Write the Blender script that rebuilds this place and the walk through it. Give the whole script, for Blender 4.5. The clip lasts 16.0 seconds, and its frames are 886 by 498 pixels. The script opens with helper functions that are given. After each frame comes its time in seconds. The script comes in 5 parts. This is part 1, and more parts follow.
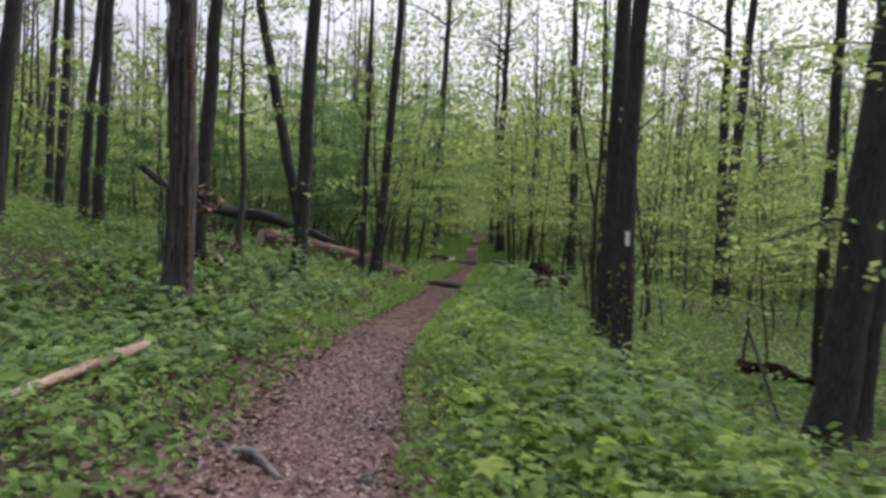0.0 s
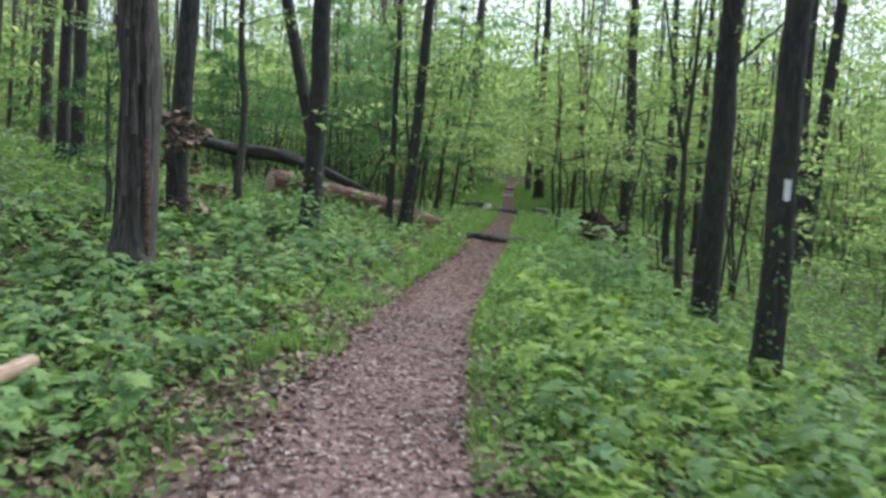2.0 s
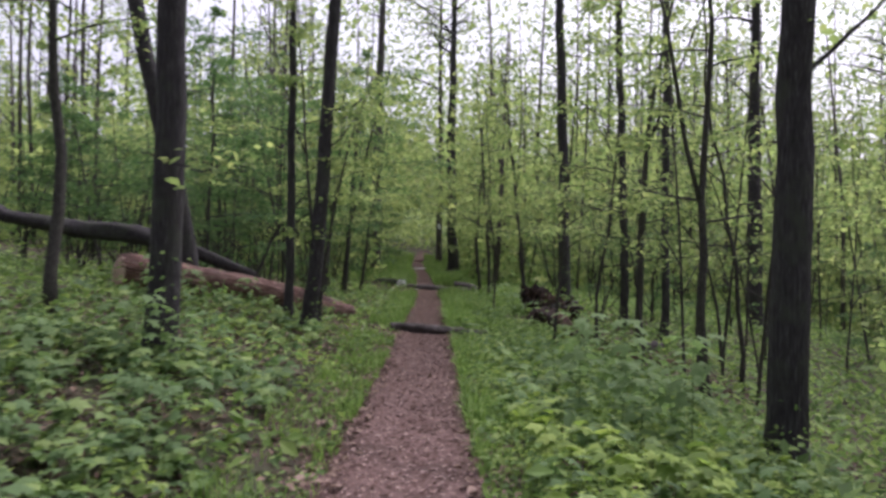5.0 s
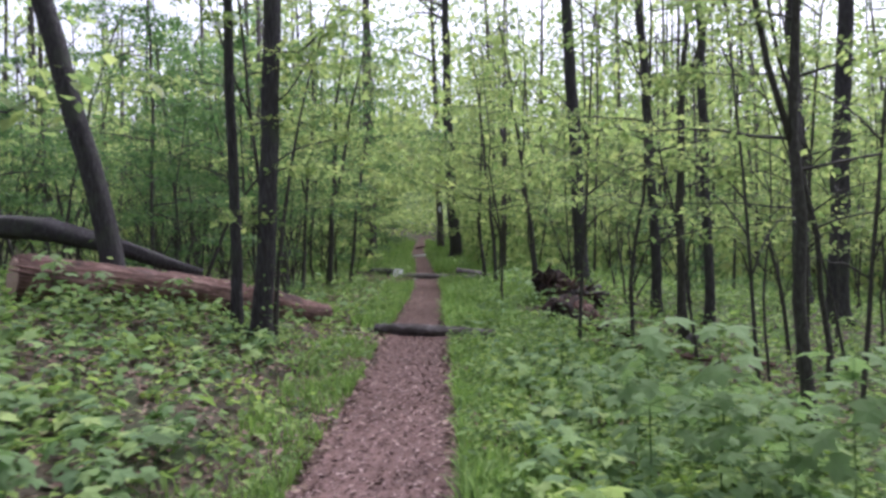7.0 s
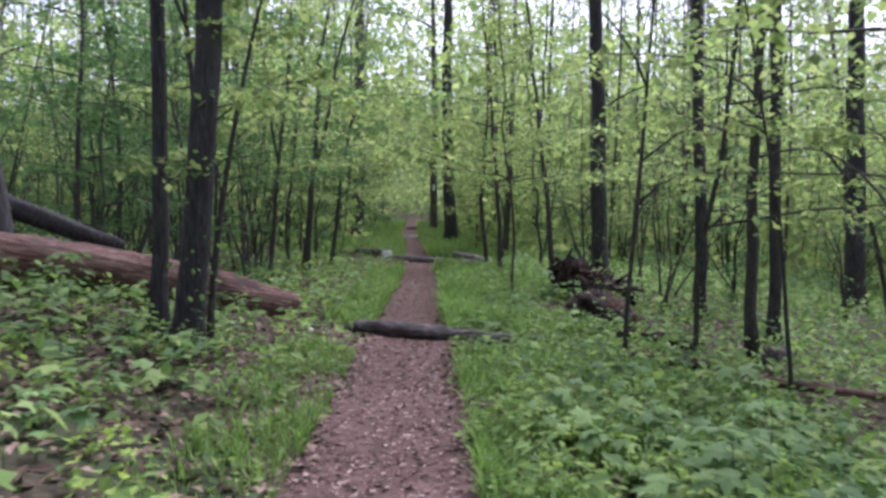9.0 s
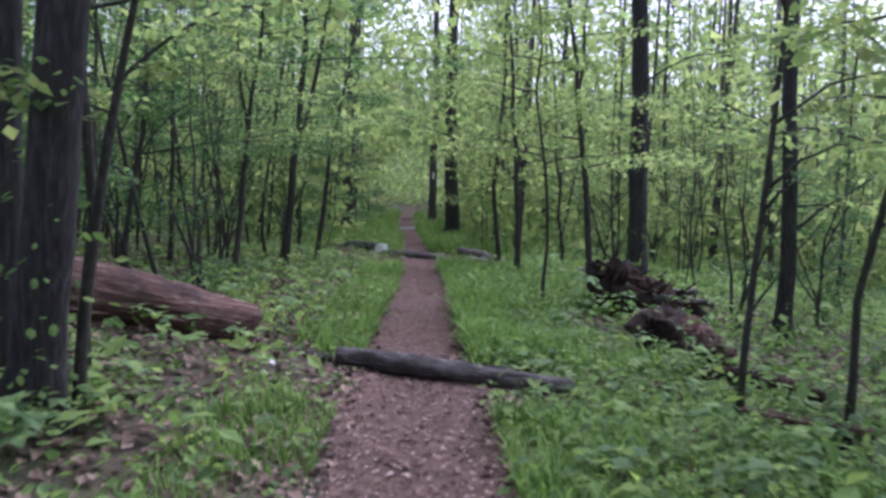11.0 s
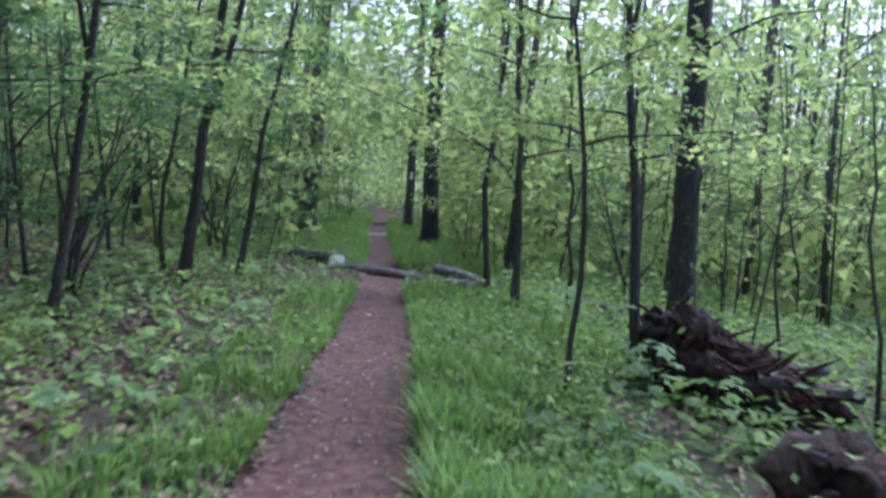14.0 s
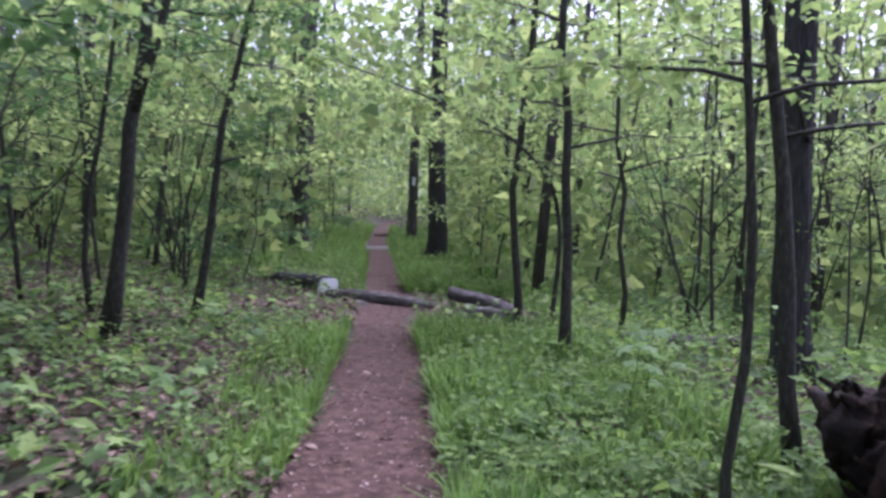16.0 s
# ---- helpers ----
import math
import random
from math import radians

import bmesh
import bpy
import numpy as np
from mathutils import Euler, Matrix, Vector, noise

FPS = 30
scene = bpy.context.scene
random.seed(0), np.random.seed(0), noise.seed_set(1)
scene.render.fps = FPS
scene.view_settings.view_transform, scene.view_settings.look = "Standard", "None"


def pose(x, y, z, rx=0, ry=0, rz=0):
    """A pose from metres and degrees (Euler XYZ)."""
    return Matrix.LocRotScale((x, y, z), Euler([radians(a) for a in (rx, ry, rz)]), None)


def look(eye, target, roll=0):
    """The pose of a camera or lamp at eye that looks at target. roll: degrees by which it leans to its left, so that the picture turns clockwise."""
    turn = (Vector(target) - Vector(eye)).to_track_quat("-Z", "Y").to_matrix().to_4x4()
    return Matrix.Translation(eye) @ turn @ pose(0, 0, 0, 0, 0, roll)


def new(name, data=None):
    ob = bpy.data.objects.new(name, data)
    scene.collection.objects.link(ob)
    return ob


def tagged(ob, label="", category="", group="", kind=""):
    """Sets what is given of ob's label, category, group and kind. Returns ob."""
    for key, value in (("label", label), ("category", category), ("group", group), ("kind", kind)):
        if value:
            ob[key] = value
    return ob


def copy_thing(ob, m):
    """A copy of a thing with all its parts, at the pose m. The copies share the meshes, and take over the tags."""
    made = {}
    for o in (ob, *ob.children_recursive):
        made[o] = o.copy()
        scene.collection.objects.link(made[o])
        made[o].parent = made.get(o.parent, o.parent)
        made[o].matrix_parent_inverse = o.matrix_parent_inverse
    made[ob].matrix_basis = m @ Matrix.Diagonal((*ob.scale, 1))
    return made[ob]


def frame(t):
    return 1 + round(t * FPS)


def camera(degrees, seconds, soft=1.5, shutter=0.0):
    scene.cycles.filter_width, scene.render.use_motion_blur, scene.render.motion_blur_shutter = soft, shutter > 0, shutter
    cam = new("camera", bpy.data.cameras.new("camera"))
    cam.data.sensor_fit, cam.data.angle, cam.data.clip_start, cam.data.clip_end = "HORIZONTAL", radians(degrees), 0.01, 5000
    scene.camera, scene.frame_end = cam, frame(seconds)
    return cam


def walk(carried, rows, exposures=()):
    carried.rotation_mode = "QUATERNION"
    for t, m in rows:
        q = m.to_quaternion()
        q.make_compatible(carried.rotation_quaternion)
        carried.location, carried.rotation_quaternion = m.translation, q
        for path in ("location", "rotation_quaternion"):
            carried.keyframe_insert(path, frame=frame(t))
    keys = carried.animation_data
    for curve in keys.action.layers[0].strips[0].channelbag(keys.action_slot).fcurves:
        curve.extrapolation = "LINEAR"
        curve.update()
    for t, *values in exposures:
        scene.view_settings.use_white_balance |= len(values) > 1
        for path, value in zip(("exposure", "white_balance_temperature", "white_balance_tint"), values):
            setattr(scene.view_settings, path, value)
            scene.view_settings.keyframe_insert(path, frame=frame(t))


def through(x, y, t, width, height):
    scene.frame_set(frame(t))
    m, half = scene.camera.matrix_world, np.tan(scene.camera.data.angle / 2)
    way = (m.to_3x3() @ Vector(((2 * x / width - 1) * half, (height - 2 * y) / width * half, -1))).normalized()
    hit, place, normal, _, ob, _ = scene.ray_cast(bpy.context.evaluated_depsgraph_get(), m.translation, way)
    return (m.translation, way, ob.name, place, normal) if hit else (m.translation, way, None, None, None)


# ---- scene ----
cam = camera(58.2, 16.0, soft=3.0, shutter=0.5)
PATH = [
    (0, (0.113, -0.368, 1.509), (0.113, 1.632, 1.475), 2.4),
    (0.5, (-0.002, 0.61, 1.5), (-0.054, 2.608, 1.435), 2.3),
    (1, (-0.09, 1.487, 1.503), (-0.102, 3.482, 1.352), 3.2),
    (1.5, (-0.161, 2.404, 1.504), (-0.178, 4.398, 1.349), 2.4),
    (2, (-0.309, 3.334, 1.513), (-0.367, 5.325, 1.335), 3.1),
    (2.5, (-0.445, 4.221, 1.525), (-0.563, 6.217, 1.475), 2.2),
    (3, (-0.678, 5.199, 1.559), (-0.762, 7.197, 1.503), 2.1),
    (3.5, (-0.831, 6.057, 1.634), (-0.859, 8.055, 1.569), 2.1),
    (4, (-0.866, 6.751, 1.664), (-0.812, 8.749, 1.605), 2.6),
    (4.5, (-0.837, 7.438, 1.57), (-0.68, 9.431, 1.533), 1.3),
    (5, (-0.851, 8.164, 1.573), (-0.659, 10.155, 1.581), 0.6),
    (5.2, (-0.849, 8.456, 1.571), (-0.623, 10.444, 1.576), -0.0),
    (7.3, (-0.247, 11.924, 1.486), (-0.075, 13.916, 1.443), -2.2),
    (7.5, (-0.226, 12.243, 1.479), (-0.052, 14.234, 1.418), -1.9),
    (8, (-0.168, 13.04, 1.442), (-0.033, 15.035, 1.4), -2.8),
    (8.2, (-0.164, 13.355, 1.432), (-0.029, 15.35, 1.386), -2.2),
    (10.3, (-0.311, 16.78, 1.295), (-0.041, 18.759, 1.193), 2.1),
    (10.5, (-0.278, 17.105, 1.302), (-0.03, 19.087, 1.196), 2.1),
    (11, (-0.183, 17.932, 1.309), (0.039, 19.918, 1.221), 1.4),
    (11.5, (-0.125, 18.761, 1.312), (0.096, 20.748, 1.279), 1.0),
    (12, (0.012, 19.49, 1.274), (0.291, 21.469, 1.211), 1.9),
    (12.5, (0.116, 20.292, 1.257), (0.426, 22.265, 1.146), 2.6),
    (13, (0.246, 21.075, 1.265), (0.54, 23.05, 1.151), 3.7),
    (13.5, (0.364, 21.812, 1.262), (0.626, 23.79, 1.141), 5.0),
    (14, (0.478, 22.637, 1.336), (0.751, 24.617, 1.266), 4.1),
    (14.5, (0.547, 23.565, 1.417), (0.795, 25.55, 1.398), 2.2),
    (15, (0.565, 24.303, 1.438), (0.802, 26.288, 1.389), 2.0),
    (15.5, (0.588, 25.043, 1.445), (0.821, 27.028, 1.393), 1.9),
    (16, (0.67, 25.744, 1.436), (0.937, 27.725, 1.381), 2.4),
]
# seconds, stops, kelvin, tint: the clip's own brightness and white balance drift
EXPOSURES = [
    (0.0, 0.6, 6150, 20), (0.7, 0.75, 5950, 15), (1.5, 1.2, 5750, 2), (2.5, 1.15, 5550, 11), (3.5, 1.02, 5950, 28), (4.5, 1.07, 5950, 28), (5.0, 0.75, 6000, 29), (6.2, 1.08, 5800, 27),
    (7.5, 1.23, 5650, 27), (8.2, 1.23, 5650, 27), (10.5, 1.19, 5250, 31), (11.0, 1.14, 5250, 31), (11.5, 1.24, 5500, 33), (12.5, 1.34, 5050, 29), (13.5, 1.29, 4950, 27), (14.0, 1.33, 4900, 28), (14.5, 1.43, 5150, 38), (15.0, 1.33, 5150, 39), (16.0, 1.43, 5200, 41),
]
walk(cam, [(t, look(eye, target, roll)) for t, eye, target, roll in PATH], EXPOSURES)

# ---- light ----
world = bpy.data.worlds.new("sky")
scene.world = world
world.use_nodes = True
wn, wl = world.node_tree.nodes, world.node_tree.links
sky = wn.new("ShaderNodeTexSky")
sky.sky_type = "NISHITA"
sky.sun_disc = False
sky.sun_elevation, sky.sun_rotation = radians(60), radians(43)
sky.air_density, sky.dust_density, sky.ozone_density = 1.0, 6.0, 1.0
pale = wn.new("ShaderNodeHueSaturation")
pale.inputs["Saturation"].default_value = 0.25
wl.new(sky.outputs[0], pale.inputs["Color"])
wl.new(pale.outputs[0], wn["Background"].inputs["Color"])
wn["Background"].inputs["Strength"].default_value = 0.15
sun_data = bpy.data.lights.new("sun", "SUN")
sun_data.energy, sun_data.angle, sun_data.color = 1.5, radians(40), (1.0, 0.96, 0.9)
sun = new("sun", sun_data)
sun.matrix_world = look((14, 15, 35.5), (0, 0, 0))

# ---- materials ----
def base_material(name, rough=0.8, spec=0.3):
    m = bpy.data.materials.new(name)
    m.use_nodes = True
    n = m.node_tree.nodes
    b = n["Principled BSDF"]
    b.inputs["Roughness"].default_value = rough
    b.inputs["Specular IOR Level"].default_value = spec
    return m, n, m.node_tree.links, b


def ramp(n, stops):
    r = n.new("ShaderNodeValToRGB")
    e = r.color_ramp.elements
    while len(e) < len(stops):
        e.new(0.5)
    for el, (p, c) in zip(e, stops):
        el.position, el.color = p, (*c, 1)
    return r


def noise_tex(n, l, scale, detail=6, stretch=(1, 1, 1), rough=0.6, coord="Object"):
    tc = n.new("ShaderNodeTexCoord")
    mp = n.new("ShaderNodeMapping")
    mp.inputs["Scale"].default_value = stretch
    t = n.new("ShaderNodeTexNoise")
    t.inputs["Scale"].default_value, t.inputs["Detail"].default_value, t.inputs["Roughness"].default_value = scale, detail, rough
    l.new(tc.outputs[coord], mp.inputs["Vector"])
    l.new(mp.outputs[0], t.inputs["Vector"])
    return t


def mix_color(n, l, fac, a, b, kind="MIX"):
    m = n.new("ShaderNodeMix")
    m.data_type, m.blend_type = "RGBA", kind
    for sock, v in ((m.inputs[0], fac), (m.inputs[6], a), (m.inputs[7], b)):
        if hasattr(v, "links"):
            l.new(v, sock)
        else:
            sock.default_value = v if isinstance(v, float) else (*v, 1)
    return m.outputs[2]


def bump(n, l, b, height, strength, dist):
    k = n.new("ShaderNodeBump")
    k.inputs["Strength"].default_value, k.inputs["Distance"].default_value = strength, dist
    l.new(height, k.inputs["Height"])
    l.new(k.outputs[0], b.inputs["Normal"])


def textured(name, dark, mid, light, scale, stretch=(1, 1, 1), rough=0.85, relief=0.5, dist=0.02, patch=None, patch_scale=1.5):
    """A surface with grain of three tones, broad patches and relief."""
    m, n, l, b = base_material(name, rough)
    t = noise_tex(n, l, scale, 8, stretch, 0.65)
    r = ramp(n, [(0.3, dark), (0.52, mid), (0.75, light)])
    l.new(t.outputs["Fac"], r.inputs[0])
    col = r.outputs[0]
    if patch:
        p = noise_tex(n, l, patch_scale, 4)
        pr = ramp(n, [(0.5, (0, 0, 0)), (0.68, (1, 1, 1))])
        l.new(p.outputs["Fac"], pr.inputs[0])
        col = mix_color(n, l, pr.outputs[0], col, patch)
    l.new(col, b.inputs["Base Color"])
    bump(n, l, b, t.outputs["Fac"], relief, dist)
    return m


def leafy(name, tones, through=0.45, rough=0.68):
    """Leaves: a tone for each leaf, light that shines through."""
    m, n, l, b = base_material(name, rough, 0.22)
    g = n.new("ShaderNodeNewGeometry")
    r = ramp(n, [(i / (len(tones) - 1), c) for i, c in enumerate(tones)])
    l.new(g.outputs["Random Per Island"], r.inputs[0])
    p = noise_tex(n, l, 0.5, 2)
    col = mix_color(n, l, 0.35, r.outputs[0], p.outputs["Fac"], "OVERLAY")
    l.new(col, b.inputs["Base Color"])
    if through:
        tr = n.new("ShaderNodeBsdfTranslucent")
        l.new(mix_color(n, l, 1.0, col, (1.3, 1.36, 1.05), "MULTIPLY"), tr.inputs["Color"])
        mx = n.new("ShaderNodeMixShader")
        mx.inputs[0].default_value = through
        l.new(b.outputs[0], mx.inputs[1])
        l.new(tr.outputs[0], mx.inputs[2])
        l.new(mx.outputs[0], n["Material Output"].inputs["Surface"])
    return m


BARK = textured("dark_bark", (0.016, 0.014, 0.014), (0.040, 0.037, 0.037), (0.095, 0.090, 0.088), 9, (4, 4, 0.6), 0.9, 0.9, 0.03, (0.05, 0.055, 0.04), 2.0)
BARK_GREY = textured("shaggy_grey_bark", (0.025, 0.021, 0.02), (0.075, 0.066, 0.062), (0.16, 0.145, 0.135), 8, (4, 4, 0.4), 0.9, 0.9, 0.03, (0.05, 0.045, 0.04), 1.5)
BARK_THIN = textured("young_bark", (0.018, 0.017, 0.014), (0.045, 0.042, 0.034), (0.10, 0.095, 0.08), 22, (2, 2, 0.6), 0.85, 0.5, 0.008)
WOOD_RED = textured("weathered_red_wood", (0.022, 0.011, 0.008), (0.125, 0.068, 0.052), (0.40, 0.285, 0.235), 5, (0.35, 7, 7), 0.85, 1.0, 0.04, (0.05, 0.032, 0.026), 2.6)
WOOD_DARK = textured("grey_log_bark", (0.02, 0.017, 0.016), (0.10, 0.088, 0.084), (0.36, 0.335, 0.325), 8, (0.6, 5, 5), 0.92, 1.0, 0.03, (0.065, 0.056, 0.053), 4)
WOOD_PALE = textured("bare_pale_wood", (0.2, 0.13, 0.09), (0.36, 0.25, 0.19), (0.55, 0.43, 0.35), 9, (0.6, 4, 4), 0.8, 0.5, 0.01)
ROT = textured("rotten_root_wood", (0.005, 0.0035, 0.003), (0.022, 0.013, 0.009), (0.10, 0.06, 0.042), 9, (1, 1, 1), 0.95, 1.0, 0.04, (0.012, 0.009, 0.008), 2.5)
ROT_BROWN = textured("splintered_brown_wood", (0.012, 0.007, 0.005), (0.05, 0.029, 0.021), (0.19, 0.12, 0.088), 7, (4, 1.2, 5), 0.95, 1.0, 0.04, (0.018, 0.012, 0.01), 3)
WOOD_GREY = textured("bleached_grey_wood", (0.07, 0.062, 0.06), (0.2, 0.185, 0.18), (0.42, 0.4, 0.39), 7, (0.5, 5, 5), 0.9, 0.8, 0.015, (0.12, 0.105, 0.1), 3)
WHITE = textured("white_paint", (0.6, 0.6, 0.6), (0.75, 0.76, 0.78), (0.82, 0.83, 0.85), 12, (1, 1, 1), 0.7, 0.3, 0.004)
STONE = textured("pale_stone", (0.35, 0.33, 0.32), (0.5, 0.48, 0.46), (0.68, 0.66, 0.64), 9, (1, 1, 1), 0.85, 0.6, 0.01)
SOIL = textured("forest_soil", (0.02, 0.016, 0.011), (0.06, 0.05, 0.03), (0.13, 0.10, 0.065), 14, (1, 1, 1), 0.95, 0.8, 0.03, (0.035, 0.055, 0.018), 0.7)
TRAIL = textured("trodden_trail", (0.065, 0.038, 0.032), (0.165, 0.102, 0.09), (0.31, 0.215, 0.195), 26, (1, 1, 1), 0.95, 0.7, 0.012, (0.055, 0.034, 0.03), 1.1)
tn, tl = TRAIL.node_tree.nodes, TRAIL.node_tree.links
bare = tn.new("ShaderNodeMapRange")
bare.inputs["From Min"].default_value, bare.inputs["From Max"].default_value = 7.0, 28.0
axes = tn.new("ShaderNodeSeparateXYZ")
tl.new(tn.new("ShaderNodeTexCoord").outputs["Object"], axes.inputs[0])
tl.new(axes.outputs["Y"], bare.inputs["Value"])
earth = noise_tex(tn, tl, 11, 8)
earth_tones = ramp(tn, [(0.32, (0.033, 0.018, 0.012)), (0.52, (0.077, 0.043, 0.031)), (0.72, (0.15, 0.09, 0.067))])
tl.new(earth.outputs["Fac"], earth_tones.inputs[0])
chips = tn["Principled BSDF"].inputs["Base Color"].links[0].from_socket
tl.new(mix_color(tn, tl, bare.outputs[0], chips, earth_tones.outputs[0]), tn["Principled BSDF"].inputs["Base Color"])
LEAF_TREE = leafy("spring_leaf", [(0.11, 0.165, 0.066), (0.17, 0.235, 0.088), (0.235, 0.30, 0.115), (0.33, 0.37, 0.15)], 0.6)
LEAF_PALE = leafy("pale_broad_leaf", [(0.13, 0.21, 0.09), (0.18, 0.27, 0.115), (0.25, 0.34, 0.15), (0.31, 0.395, 0.18)], 0.45)
LEAF_DARK = leafy("dense_leaf", [(0.05, 0.10, 0.04), (0.08, 0.15, 0.055), (0.12, 0.195, 0.075)], 0.5)
LEAF_LOW = leafy("low_leaf", [(0.07, 0.12, 0.04), (0.115, 0.19, 0.055), (0.165, 0.26, 0.07), (0.235, 0.32, 0.095)], 0.4)
LEAF_YELLOW = leafy("young_yellow_leaf", [(0.12, 0.19, 0.045), (0.18, 0.27, 0.06), (0.25, 0.345, 0.08), (0.32, 0.415, 0.11)], 0.45)
LEAF_UMBRELLA = leafy("broad_leaf", [(0.09, 0.155, 0.065), (0.14, 0.225, 0.09), (0.20, 0.30, 0.11), (0.28, 0.365, 0.125)], 0.4)
GRASS = leafy("grass_blade", [(0.095, 0.16, 0.042), (0.15, 0.245, 0.06), (0.21, 0.325, 0.08)], 0.4)
LITTER = leafy("dead_leaf", [(0.055, 0.036, 0.026), (0.115, 0.075, 0.054), (0.175, 0.12, 0.088), (0.31, 0.225, 0.175)], 0.0, 0.8)
CHIPS = leafy("trail_litter", [(0.05, 0.029, 0.023), (0.115, 0.068, 0.056), (0.195, 0.128, 0.108), (0.35, 0.265, 0.235)], 0.0, 0.85)
PALE_CHIPS = leafy("dry_wood_chips", [(0.15, 0.105, 0.095), (0.25, 0.185, 0.172), (0.38, 0.305, 0.288)], 0.0, 0.85)
STEM = textured("green_stem", (0.03, 0.06, 0.02), (0.06, 0.11, 0.03), (0.1, 0.16, 0.05), 20)

# ---- shapes ----
rng = np.random.default_rng(7)


def part(name, data, mat, parent=None, label=""):
    """Links verts and faces as one mesh under a thing."""
    v, f = data
    me = bpy.data.meshes.new(name)
    v, f = np.asarray(v, dtype=np.float32), np.asarray(f, dtype=np.int32)
    k = f.shape[1]
    me.vertices.add(len(v))
    me.vertices.foreach_set("co", v.ravel())
    me.loops.add(f.size)
    me.loops.foreach_set("vertex_index", f.ravel())
    me.polygons.add(len(f))
    me.polygons.foreach_set("loop_start", np.arange(0, f.size, k, dtype=np.int32))
    me.polygons.foreach_set("use_smooth", np.full(len(f), k == 4))
    me.update(calc_edges=True)
    me.materials.append(mat)
    ob = new(name, me)
    if parent:
        ob.parent = parent
    return tagged(ob, label)


def joined(pieces):
    v, f, at = [], [], 0
    for a, b in pieces:
        v.append(np.asarray(a))
        f.append(np.asarray(b) + at)
        at += len(a)
    return np.concatenate(v), np.concatenate(f)


def tube(points, radii, sides=8, rough=0.0, ridges=0.0, seed=0, flare=None):
    """A round limb along points, closed at both ends by small rings."""
    p, r = np.asarray(points, float), np.asarray(radii, float)
    g = np.random.default_rng(seed)
    p = np.vstack([p[0], p, p[-1]])
    r = np.concatenate([[r[0] * 0.02], r, [r[-1] * 0.02]])
    d = np.gradient(p, axis=0)
    d[0], d[-1] = d[1], d[-2]
    d /= np.linalg.norm(d, axis=1)[:, None] + 1e-9
    ref = np.array([1.0, 0, 0]) if abs(d[1][0]) < 0.8 else np.array([0, 0, 1.0])
    u = np.cross(d, ref)
    u /= np.linalg.norm(u, axis=1)[:, None]
    w = np.cross(d, u)
    a = np.linspace(0, 2 * np.pi, sides, endpoint=False)
    ph = g.uniform(0, 6.28, 4)
    prof = 1 + ridges * np.where(np.arange(sides) % 2, 1, -1) * g.uniform(0.3, 1, sides)
    i = np.arange(len(p))[:, None]
    wav = 1 + rough * (np.sin(2 * a + ph[0] + i * 0.35) * 0.5 + np.sin(3 * a + ph[1] - i * 0.5) * 0.35) + rough * 0.45 * g.standard_normal((len(p), sides))
    if flare is not None:
        fl = np.concatenate([[flare[0]], flare, [flare[-1]]])[:, None]
        wav = wav + fl * np.maximum(0, np.sin(2.5 * a + ph[2])) ** 2
    rr = r[:, None] * wav * prof
    v = p[:, None, :] + rr[..., None] * (np.cos(a)[None, :, None] * u[:, None, :] + np.sin(a)[None, :, None] * w[:, None, :])
    n = len(p)
    ii, jj = np.meshgrid(np.arange(n - 1), np.arange(sides), indexing="ij")
    k = (jj + 1) % sides
    f = np.stack([ii * sides + jj, ii * sides + k, (ii + 1) * sides + k, (ii + 1) * sides + jj], -1).reshape(-1, 4)
    return v.reshape(-1, 3), f


LEAF_V = np.array([(0, 0, 0), (0.5, 0, 0.07), (1, 0, -0.1), (0.22, 0.26, 0), (0.68, 0.30, -0.04), (0.22, -0.26, 0), (0.68, -0.30, -0.04)])
LEAF_F = np.array([(0, 1, 3), (3, 1, 4), (4, 1, 2), (0, 5, 1), (5, 6, 1), (6, 2, 1)])
LOBED_V = np.array([(0, 0, 0), (0.42, 0, 0.06), (0.1, 0.34, -0.02), (0.32, 0.24, 0.03), (0.62, 0.5, -0.06), (0.66, 0.2, 0.03), (1, 0, -0.1), (0.66, -0.2, 0.03), (0.62, -0.5, -0.06), (0.32, -0.24, 0.03), (0.1, -0.34, -0.02)])
LOBED_F = np.array([(1, 0, 10), (1, 2, 0), (1, 3, 2), (1, 4, 3), (1, 5, 4), (1, 6, 5), (1, 7, 6), (1, 8, 7), (1, 9, 8), (1, 10, 9)])
SMALL_V = np.array([(0, 0, 0), (0.5, 0.3, 0.05), (1, 0, -0.06), (0.5, -0.3, 0.05)])
SMALL_F = np.array([(0, 2, 1), (0, 3, 2)])
TRI_V = np.array([(0, 0, 0), (0.85, 0.5, 0.05), (0.95, -0.45, -0.05)])
TRI_F = np.array([(0, 1, 2)])
BLADE_V = np.array([(0, 0.03, 0), (0, -0.03, 0), (0.25, 0.02, 0.6), (0.25, -0.02, 0.6), (0.7, 0, 0.95)])
BLADE_F = np.array([(0, 1, 2), (1, 3, 2), (2, 3, 4)])


